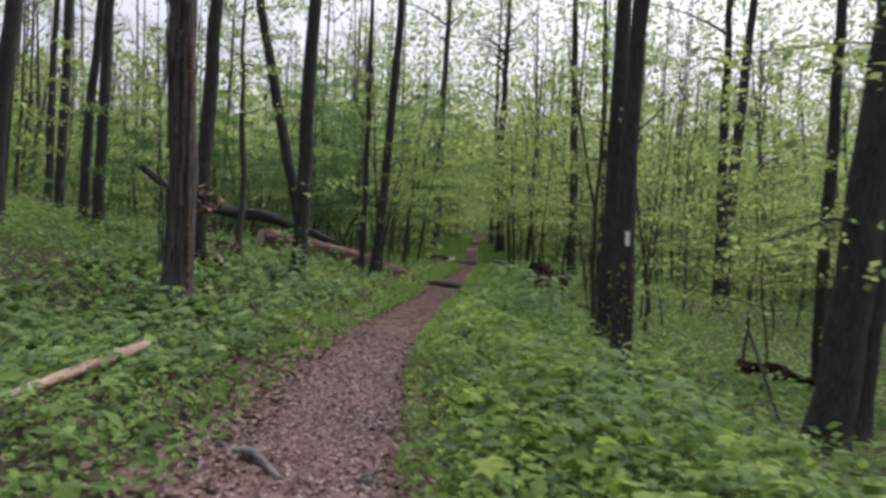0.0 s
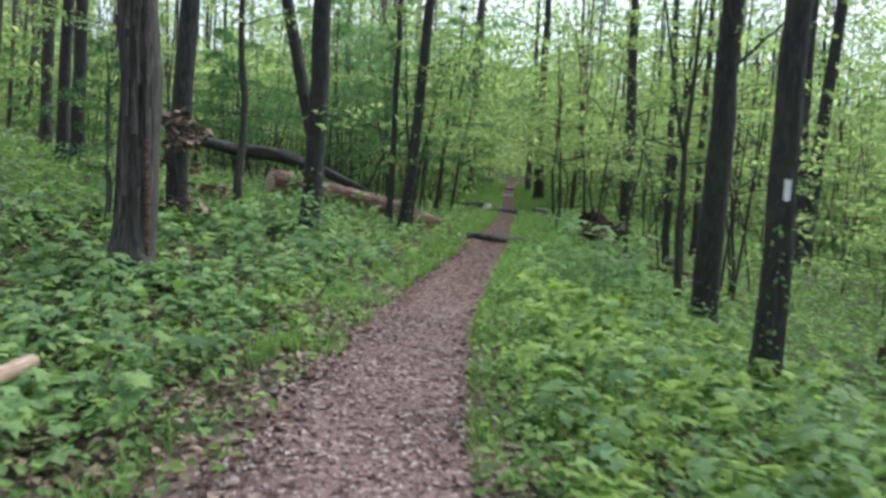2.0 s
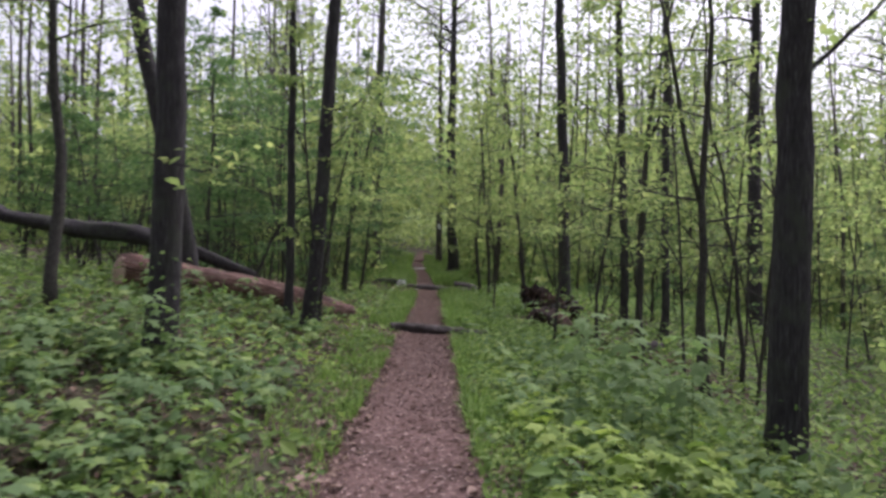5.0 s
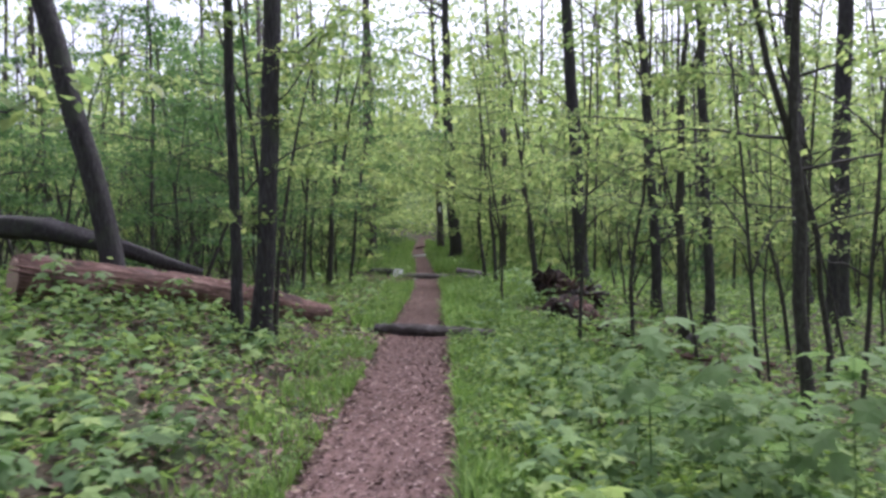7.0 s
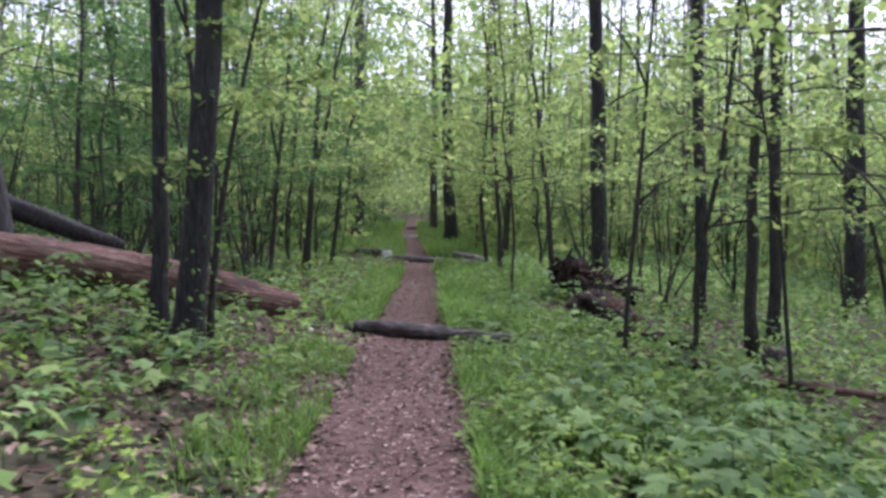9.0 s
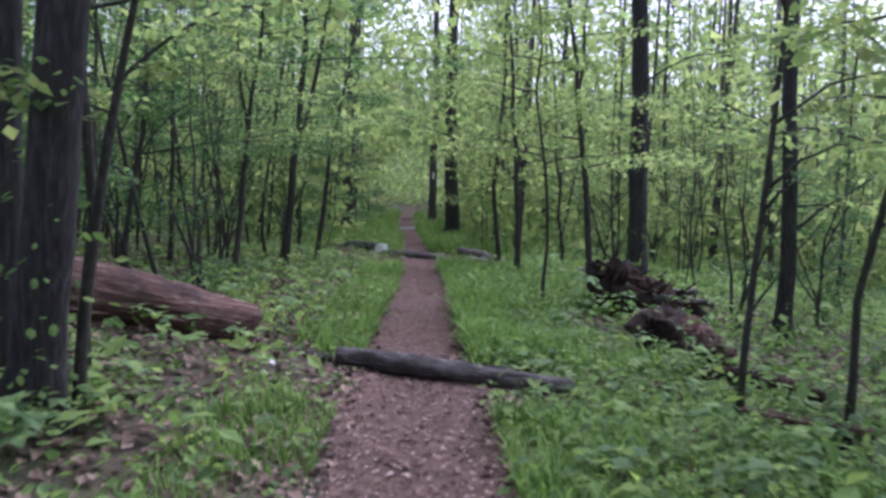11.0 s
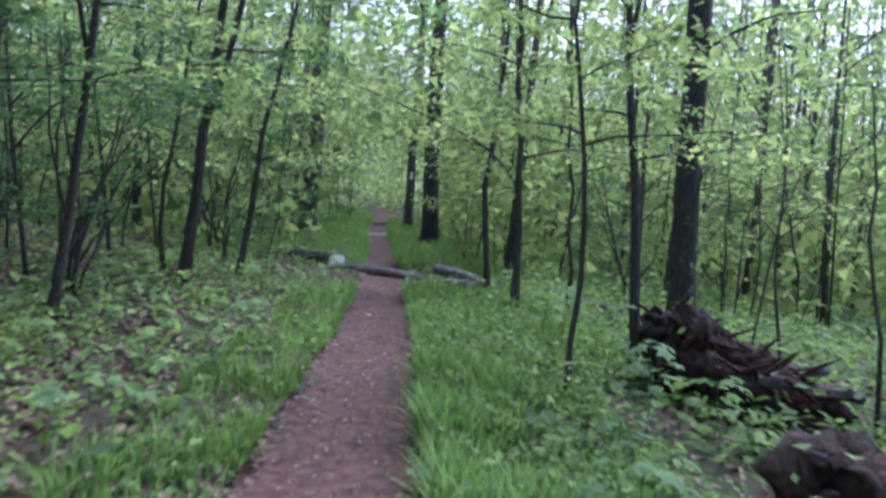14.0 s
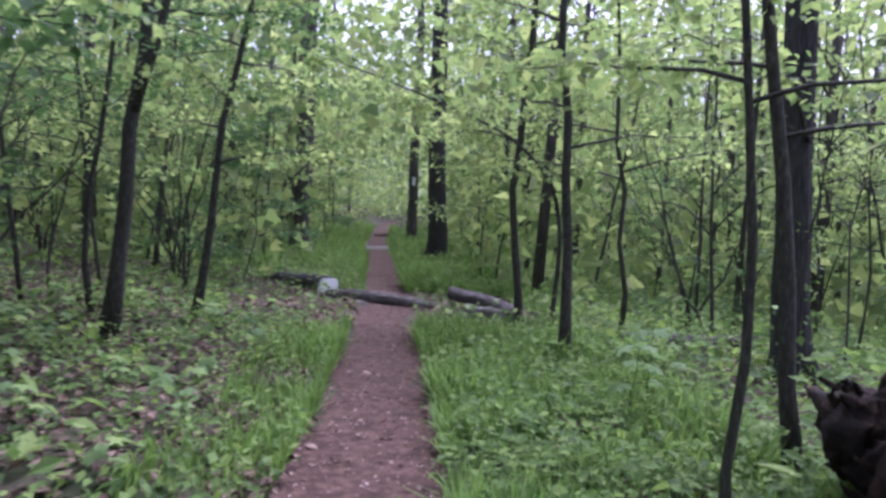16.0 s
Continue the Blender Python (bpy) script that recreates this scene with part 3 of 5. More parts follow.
def far_woods():
    n = 260000
    a, r = rng.uniform(-0.66, 0.66, n), 42 + 68 * rng.random(n) ** 0.9
    x, y = np.sin(a) * r, np.cos(a) * r - 2
    hgt = rng.beta(1.0, 1.9, n) * np.interp(r, [42, 60, 105], [9, 13, 24])
    keep = (np.abs(x - trail_x(np.clip(y, 0, 85))) > 2.0) | (hgt > 3.4) | (y > 70)
    clump = np.sin(x * 0.9 + 0.4 * y) * np.sin(hgt * 1.3 + x * 0.5) + 0.6 * np.sin(y * 0.7 + hgt * 0.6)
    keep &= (clump > -0.5 + 0.06 * np.maximum(hgt - 6, 0) + 0.12 * np.clip(-10 - x, 0, 8) * (hgt > 4.5)) | (hgt < 2.5)
    x, y, hgt = x[keep], y[keep], hgt[keep]
    a, r = rng.uniform(-0.62, 0.62, 90000), rng.uniform(50, 95, 90000)
    u, v, h = np.sin(a) * r, np.cos(a) * r, np.interp(r, [50, 95], [0.34, 0.3]) * r * rng.uniform(0.28, 1.1, 90000)
    clump = np.sin(u * 1.1 + 0.3 * v) * np.sin(h * 1.1 + u * 0.6) + 0.7 * np.sin(v * 0.8 + h * 0.9) + rng.normal(0, 0.35, 90000)
    keep = clump > 0.08 * np.clip(-6 - u, 0, 12)
    x, y, hgt = np.concatenate([x, u[keep]]), np.concatenate([y, v[keep]]), np.concatenate([hgt, h[keep]])
    m = len(x)
    return scatter(TRI_V, TRI_F, np.stack([x, y, land(x, y) + hgt], -1), rng.uniform(0.16, 0.42, m), rng.uniform(0, 6.28, m), rng.normal(-0.7, 0.5, m), rng.normal(0, 0.6, m))


tagged(part("far_woods", far_woods(), LEAF_TREE), "distant woodland foliage in fresh spring green", "foliage", kind="stuff")


def far_stems():
    """Slender trunks deep in the wood, too many to tell apart."""
    out = []
    for k in range(330):
        a, r = rng.uniform(-0.6, 0.6), rng.uniform(40, 100)
        x, y = math.sin(a) * r, math.cos(a) * r - 2
        if abs(x - float(trail_x(min(y, 80)))) < 2.6:
            continue
        h, d = rng.uniform(7, 18), rng.uniform(0.05, 0.13)
        z = float(land(x, y))
        e = rng.normal(0, 0.35, 2)
        w = rng.normal(0, 0.15, 2)
        out.append(tube([(x, y, z - 0.2), (x + e[0] * 0.4 + w[0], y, z + h * 0.4), (x + e[0] + w[1], y + e[1], z + h)], [d, d * 0.75, d * 0.3], 5))
        for q in range(2):
            zz = z + h * rng.uniform(0.4, 0.8)
            side = rng.choice([-1, 1]) * rng.uniform(0.5, 1.6)
            out.append(tube([(x + e[0] * 0.5, y, zz), (x + e[0] * 0.5 + side, y, zz + rng.uniform(0.6, 2.4))], [d * 0.4, d * 0.12], 3))
    return joined(out)


# The lighter grey bark stands in for haze over distant trunks.
tagged(part("far_stems", far_stems(), BARK_GREY), "slender trunks deep in the wood, in paler bark for haze", "trees", kind="stuff")


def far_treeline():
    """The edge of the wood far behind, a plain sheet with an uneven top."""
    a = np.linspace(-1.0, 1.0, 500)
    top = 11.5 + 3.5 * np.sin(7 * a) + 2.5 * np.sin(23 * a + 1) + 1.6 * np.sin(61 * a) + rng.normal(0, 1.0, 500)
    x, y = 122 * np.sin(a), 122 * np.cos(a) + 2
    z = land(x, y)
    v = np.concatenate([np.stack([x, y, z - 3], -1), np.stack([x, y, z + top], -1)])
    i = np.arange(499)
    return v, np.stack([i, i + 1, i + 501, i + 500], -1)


# The sheet glows by itself: daylight and haze are put into its emission colour.
FAR = bpy.data.materials.new("far_wood_glow")
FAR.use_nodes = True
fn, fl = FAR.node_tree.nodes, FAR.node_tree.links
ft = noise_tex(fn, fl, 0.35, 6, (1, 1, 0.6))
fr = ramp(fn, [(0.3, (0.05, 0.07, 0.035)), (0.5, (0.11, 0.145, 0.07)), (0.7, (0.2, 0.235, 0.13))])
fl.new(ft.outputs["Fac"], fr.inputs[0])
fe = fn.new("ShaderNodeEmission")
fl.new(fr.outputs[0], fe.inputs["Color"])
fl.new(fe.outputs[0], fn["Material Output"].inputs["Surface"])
tagged(part("backdrop", far_treeline(), FAR), "glowing pale green sheet in place of the far wood's edge", "backdrop", kind="structure")

# ---- logs, stump, stones ----
def log(name, pts, radii, mat, label, sides=18, ends=None, rough=0.07, seed=0, ridges=0.03):
    root = tagged(new(name), label, "log")
    p = np.asarray(pts, float)
    k = np.linspace(0, len(p) - 1, 30)
    fine = np.stack([np.interp(k, np.arange(len(p)), p[:, c]) for c in range(3)], -1)
    rad = np.interp(k, np.arange(len(p)), radii)
    axis = Vector(fine[-1] - fine[0]).to_track_quat("X", "Z")
    root.matrix_basis = Matrix.Translation(fine[0]) @ axis.to_matrix().to_4x4()
    own = (fine - fine[0]) @ np.array(axis.to_matrix())
    body = part("trunk", tube(own, rad, sides, rough, ridges, seed), mat, root)
    if ends:
        for e, dirn in ((0, own[0] - own[1]), (-1, own[-1] - own[-2])):
            dirn = dirn / np.linalg.norm(dirn)
            c = own[e] + dirn * 0.006
            part("cut_end", tube([c, c + dirn * 0.012], [rad[e] * 0.93, rad[e] * 0.86], sides, 0.03, 0.0, seed), ends, body, "splintered end of bare wood")
    return root


log("fallen_log", [(-1.22, 25.88, 0.16), (-2.05, 25.22, 0.46), (-3.3, 24.25, 0.84), (-5.2, 22.75, 1.17)], [0.225, 0.245, 0.27, 0.3], WOOD_RED, "big fallen log of weathered reddish wood without bark", 30, WOOD_PALE, 0.1, 3, 0.07)
def log_flakes(thing, length, r0, r1, n, mats, thick=(0.012, 0.032)):
    """Loose slivers and shreds of wood that stand off a weathered log."""
    g = np.random.default_rng(77)
    body = [c for c in thing.children if c.name.startswith("trunk")][0]
    for k in range(n):
        x, a, L = g.uniform(0.05, length - 0.5), g.uniform(0, 6.28), g.uniform(0.25, 0.9)
        q = np.linspace(0, 1, 6)
        r = np.interp(x + q * L, [0, length], [r0, r1]) * 1.0 + 0.05 * (q - 0.4) ** 2 * g.uniform(0, 2)
        p = np.stack([x + q * L, r * np.cos(a + 0.1 * q), r * np.sin(a + 0.1 * q)], -1)
        part("sliver", tube(p, g.uniform(*thick) * np.array([0.4, 1, 1.1, 1, 0.8, 0.3]), 5, 0.3, seed=k), mats[k % len(mats)], body)


log_flakes(bpy.data.objects["fallen_log"], 5.1, 0.225, 0.29, 70, (WOOD_RED, ROT_BROWN, WOOD_RED, WOOD_PALE, ROT_BROWN))
log("leaning_trunk", [(-3.1, 24.7, 1.05), (-4.4, 24.35, 1.58), (-5.45, 24.3, 1.9), (-6.4, 24.3, 1.93), (-7.85, 24.3, 2.2), (-9.9, 24.4, 3.65)], [0.09, 0.15, 0.17, 0.16, 0.14, 0.1], BARK, "dark fallen trunk propped against standing trees", 18, None, 0.16, 4, 0.05)
log("trail_log", [(-0.3, 25.33, -0.03), (-0.1, 25.2, -0.025), (0.5, 24.8, -0.035), (1.6, 24.2, -0.09)], [0.08, 0.088, 0.09, 0.08], WOOD_DARK, "grey barked log lying across the trail", 22, None, 0.15, 5, 0.09)
log_flakes(bpy.data.objects["trail_log"], 1.9, 0.088, 0.08, 36, (WOOD_DARK, WOOD_GREY, WOOD_DARK), (0.006, 0.014))
log("trail_log", [(0.55, 39.6, 0.2), (1.05, 39.3, 0.22), (1.5, 38.95, 0.2), (2.25, 38.3, 0.16)], [0.085, 0.1, 0.105, 0.085], WOOD_DARK, "grey log lying across the far trail", 12, None, 0.07, 6)
log("broken_log", [(2.62, 38.9, 0.34), (3.0, 38.1, 0.3), (3.45, 37.25, 0.16)], [0.1, 0.12, 0.1], WOOD_DARK, "broken grey log beside the trail", 14, WOOD_PALE, 0.14, 7, 0.06)
log("broken_log", [(2.75, 38.1, 0.15), (3.1, 37.7, 0.14), (3.5, 37.25, 0.1)], [0.08, 0.1, 0.07], WOOD_GREY, "shorter bleached log under the broken log", 12, None, 0.14, 27, 0.06)
log("dead_branch", [(0.3, 39.5, 0.1), (0.8, 39.2, 0.12), (1.2, 38.75, 0.11)], [0.03, 0.045, 0.03], WOOD_GREY, "grey bleached branch under the far trail log", 9, None, 0.15, 28)
log("cut_log", [(0.62, 40.35, 0.3), (0.1, 40.55, 0.34), (-0.45, 40.8, 0.36)], [0.15, 0.15, 0.12], BARK, "dark fallen log reaching the edge of the trail", 14, None, 0.08, 8)


def cut_block(x, y, z):
    """A sawn wedge of wood, wider at its foot, with worn edges and a checked face."""
    bm = bmesh.new()
    bmesh.ops.create_cube(bm, size=1)
    for v in bm.verts:
        k = 0.72 if v.co.z > 0 else 1.0
        v.co = Vector((v.co.x * 0.37 * k + (0.02 if v.co.z > 0 else 0), v.co.y * 0.26, v.co.z * 0.33))
    bmesh.ops.bevel(bm, geom=list(bm.edges), offset=0.025, segments=2, affect="EDGES")
    bmesh.ops.subdivide_edges(bm, edges=list(bm.edges), cuts=2, use_grid_fill=True)
    for v in bm.verts:
        v.co += Vector((0.012, 0.012, 0.01)) * noise.noise(v.co * 9)
    me = bpy.data.meshes.new("cut_block")
    bm.to_mesh(me)
    bm.free()
    me.materials.append(WHITE)
    ob = tagged(new("cut_block", me), "sawn wedge of wood bleached white beside the trail", "log")
    ob.matrix_basis = pose(x, y, z, -6, 4, 12)


cut_block(0.55, 39.95, 0.27)
log("dead_branch", [(-0.38, 25.4, -0.07), (-0.87, 25.75, -0.04), (-1.3, 26.3, -0.02)], [0.035, 0.04, 0.03], BARK, "dark rotting branch end in the leaf litter", 9, None, 0.15, 22)
log("dead_branch", [(0.75, 39.2, 0.13), (1.25, 39.1, 0.13)], [0.03, 0.025], STONE, "bleached branch beside the far trail log", 9, None, 0.1, 23)
log("trail_log", [(1.4, 52.1, 0.62), (2.45, 52.0, 0.66)], [0.065, 0.065], STONE, "pale bare log lying across the far trail", 10, None, 0.05, 9)
log("trail_log", [(2.2, 58.0, 1.0), (3.0, 58.2, 1.04)], [0.06, 0.06], WOOD_RED, "brown log lying across the far trail", 10, None, 0.05, 10)
log("fallen_branch", [(-3.1, 8.35, 0.17), (-3.15, 7.0, 0.15), (-3.2, 5.4, 0.12)], [0.06, 0.055, 0.04], WOOD_PALE, "bare pale branch lying among the low plants", 10, None, 0.1, 11)


def paint_mark(tree, dia, z, w, h, turn=0.0):
    """A painted mark that follows the trunk's round, a few millimetres proud."""
    a = np.linspace(-w / dia, w / dia, 7) - math.pi / 2 + turn
    zz = np.linspace(z - h / 2, z + h / 2, 5)
    trunk = [c for c in tree.children if c.name.startswith("trunk")][0]
    co = np.array([v.co for v in trunk.data.vertices])
    ring = co[np.abs(co[:, 2] - z) < 0.35]
    cx, cy = ring[:, 0].mean(), ring[:, 1].mean()
    r = np.hypot(ring[:, 0] - cx, ring[:, 1] - cy).max() + 0.004
    A, Z = np.meshgrid(a, zz)
    v = np.stack([cx + r * np.cos(A), cy + r * np.sin(A), Z + 0.01 * np.sin(9 * A)], -1).reshape(-1, 3)
    i, j = np.meshgrid(np.arange(4), np.arange(6), indexing="ij")
    k = (i * 7 + j).ravel()
    part("paint_mark", (v, np.stack([k, k + 1, k + 8, k + 7], -1)), WHITE, trunk, "white painted trail mark")


paint_mark(grown["A"], 0.31, 2.2, 0.07, 0.21)
paint_mark(grown["S"], 0.4, 2.3, 0.12, 0.3)
grown["A"]["label"] = "slim dark tree with a white painted trail mark"
grown["S"]["label"] = "tree by the far trail with a white painted mark"
grown["M"]["label"] = "dark tree leaning far over beside a fallen log"
grown["C"]["label"] = "dark tree with a slight lean close to the trail"
grown["R"]["label"] = "dark tree leaning over low green plants"


def ivy(tree, dia, n, z0, z1, seed):
    """Creeper leaves that cling round a trunk, and their thin vine."""
    g = np.random.default_rng(seed)
    trunk = [c for c in tree.children if c.name.startswith("trunk")][0]
    co = np.array([v.co for v in trunk.data.vertices])
    z = z0 + (z1 - z0) * g.random(n) ** 1.3
    a = g.uniform(-3.3, 0.2, n)
    order = np.argsort(co[:, 2])
    k = [order[np.argmin(np.abs(co[order, 2] - q))] for q in z]
    rings = np.array([co[np.abs(co[:, 2] - co[i, 2]) < 0.15].mean(0) for i in k])
    r = dia / 2 * 1.04 * (1 + 0.3 * np.exp(-z / 0.22)) + g.uniform(0.0, 0.09, n)
    pos = np.stack([rings[:, 0] + r * np.cos(a), rings[:, 1] + r * np.sin(a), z], -1)
    part("creeper", scatter(LEAF_V, LEAF_F, pos, g.uniform(0.035, 0.08, n), a + g.normal(0, 0.6, n), g.normal(-0.5, 0.4, n), g.normal(0, 0.4, n)), LEAF_LOW, tree, "green creeper leaves clinging to the bark")


ivy(grown["A"], 0.31, 150, 0.05, 1.9, 1)
ivy(grown["E"], 0.43, 60, 0.05, 0.9, 2)
ivy(grown["H"], 0.41, 70, 0.1, 1.8, 3)
ivy(grown["C"], 0.27, 50, 0.1, 1.9, 4)
ivy(grown["D"], 0.34, 70, 0.1, 1.3, 5)


def bark_strips(tree, dia, n=46):
    """Loose strips of shaggy bark down the trunk, and a split with bare wood."""
    g = np.random.default_rng(5)
    trunk = [c for c in tree.children if c.name.startswith("trunk")][0]
    for k in range(n):
        a, z, L, w = g.uniform(-2.9, -0.2), g.uniform(0.4, 5.5), g.uniform(0.35, 0.9), g.uniform(0.02, 0.05)
        zz = np.linspace(z, z + L, 6)
        off = 0.012 + 0.035 * np.abs(np.linspace(-1, 1, 6)) ** 2 * g.uniform(0.2, 1)
        rows = []
        for q, o in zip(zz, off):
            r = dia / 2 * (1.05 - 0.7 * q / 20) + o
            cx = -0.013 * q
            for da, dr in ((-w / r, 0), (0, 0.012), (w / r, 0), (0, -0.01)):
                rows.append((cx + (r + dr) * math.cos(a + da), (r + dr) * math.sin(a + da), q))
        i, j = np.meshgrid(np.arange(5), np.arange(4), indexing="ij")
        j2 = (j + 1) % 4
        f = np.stack([i * 4 + j, i * 4 + j2, (i + 1) * 4 + j2, (i + 1) * 4 + j], -1).reshape(-1, 4)
        part("bark_strip", (np.array(rows), f), BARK_GREY, trunk)
    zz = np.linspace(0.0, 4.2, 14)
    p = np.stack([-0.013 * zz + 0.215 + 0.01 * np.sin(3 * zz) - 0.004 * zz, -0.115 - 0.01 * np.cos(2 * zz), zz], -1)
    part("split", tube(p, 0.026 + 0.012 * np.sin(2 * zz), 8, 0.15, seed=2), WOOD_RED, trunk, "long split of bare reddish wood")


bark_strips(shaggy, 0.48)


def bough(tree, pts, r0, leaves=0, seed=0):
    """A visible side limb of a grown tree, with a few leaves."""
    g = np.random.default_rng(seed)
    p = np.asarray(pts, float)
    k = np.linspace(0, len(p) - 1, 9)
    q = np.stack([np.interp(k, np.arange(len(p)), p[:, c]) for c in range(3)], -1) + g.normal(0, 0.012, (9, 3))
    part("limb", tube(q, np.linspace(r0, r0 * 0.25, 9), 7, 0.06, seed=seed), BARK, tree)
    if leaves:
        at = q[g.integers(3, 9, leaves)] + g.normal(0, 1, (leaves, 3)) * (0.28, 0.28, 0.08)
        part("foliage", tree_crown(at, g, 0.12), LEAF_TREE, tree)


bough(grown["C"], [(0.2, 0, 3.9), (0.7, -0.1, 3.95), (1.3, 0, 4.5)], 0.03, 60, 1)
bough(grown["C"], [(0.2, 0, 3.2), (0.5, -0.2, 3.35), (0.9, -0.3, 3.9)], 0.022, 50, 2)
bough(grown["R"], [(0.25, -0.1, 2.9), (-0.2, -0.3, 2.95), (-0.75, -0.4, 2.7), (-1.1, -0.5, 2.6)], 0.026, 70, 3)
bough(grown["h"], [(0, 0, 1.5), (0.5, -0.2, 1.95), (1.2, -0.3, 2.4)], 0.035, 40, 4)
bough(grown["h"], [(0, 0, 1.9), (0.7, -0.3, 1.95), (1.6, -0.4, 2.0)], 0.02, 60, 5)
bough(grown["h"], [(0, 0, 2.9), (-0.5, -0.3, 3.0), (-1.3, -0.4, 3.3)], 0.02, 60, 6)
bough(grown["H"], [(0, -0.1, 2.6), (-0.5, -0.6, 3.1), (-1.2, -1.2, 3.2)], 0.03, 120, 7)
bough(grown["H"], [(0, -0.1, 4.2), (0.6, -0.6, 4.6), (1.4, -1.0, 4.7)], 0.03, 120, 8)
bough(grown["E"], [(0.1, -0.1, 4.2), (0.6, -0.4, 4.7), (1.2, -0.6, 5.4)], 0.03, 60, 9)
bough(grown["D"], [(0.1, -0.1, 2.2), (0.5, -0.3, 2.1), (1.0, -0.5, 2.3)], 0.014, 70, 10)


def arched_sapling(x, y, pts, seed):
    g = np.random.default_rng(seed)
    root = tagged(new("arched_sapling"), "thin sapling bowed in an arch towards the trail", "tree", "young trees in the understorey")
    z = float(land(x, y))
    root.location = (x, y, z)
    p = np.asarray(pts, float)
    k = np.linspace(0, len(p) - 1, 16)
    q = np.stack([np.interp(k, np.arange(len(p)), p[:, c]) for c in range(3)], -1)
    q[1:-1] = (q[:-2] + 2 * q[1:-1] + q[2:]) / 4
    part("trunk", tube(q, np.linspace(0.04, 0.009, 16), 8, 0.06, seed=seed), BARK_THIN, root)
    places = []
    for i in (7, 9, 11, 12, 13, 14, 15):
        pl, at = spray(q[i], g.uniform(0, 6.28), g.uniform(0.5, 1.0), g, 90, 0.1)
        part("limb", tube(pl, np.linspace(0.009, 0.003, 7), 5, 0.05, seed=i), BARK_THIN, root)
        places.append(at)
    part("crown", tree_crown(np.concatenate(places), g, 0.1), LEAF_TREE, root)


arched_sapling(3.6, 36.3, [(0, 0, -0.1), (0.15, 0.1, 1.3), (0.0, 0.1, 2.1), (-0.6, 0.1, 2.7), (-1.6, 0.1, 3.1), (-2.8, 0.1, 3.5)], 4)
arched_sapling(-3.5, 26.0, [(0, 0, -0.1), (0.35, 0, 0.8), (0.65, 0, 1.5), (1.1, 0, 2.15), (1.85, 0, 2.75), (2.9, 0.1, 2.95)], 5)
arched_sapling(-1.68, 22.45, [(0, 0, -0.1), (0.03, 0.02, 0.6), (0.12, 0.04, 1.4), (0.28, 0.05, 2.35), (0.5, 0.1, 3.4), (0.9, 0.1, 4.6)], 7)
arched_sapling(6.6, 24.2, [(0, 0, -0.1), (-0.1, 0, 1.2), (-0.4, 0, 2.4), (-1.0, 0.1, 3.2), (-1.6, 0.1, 3.5)], 6)


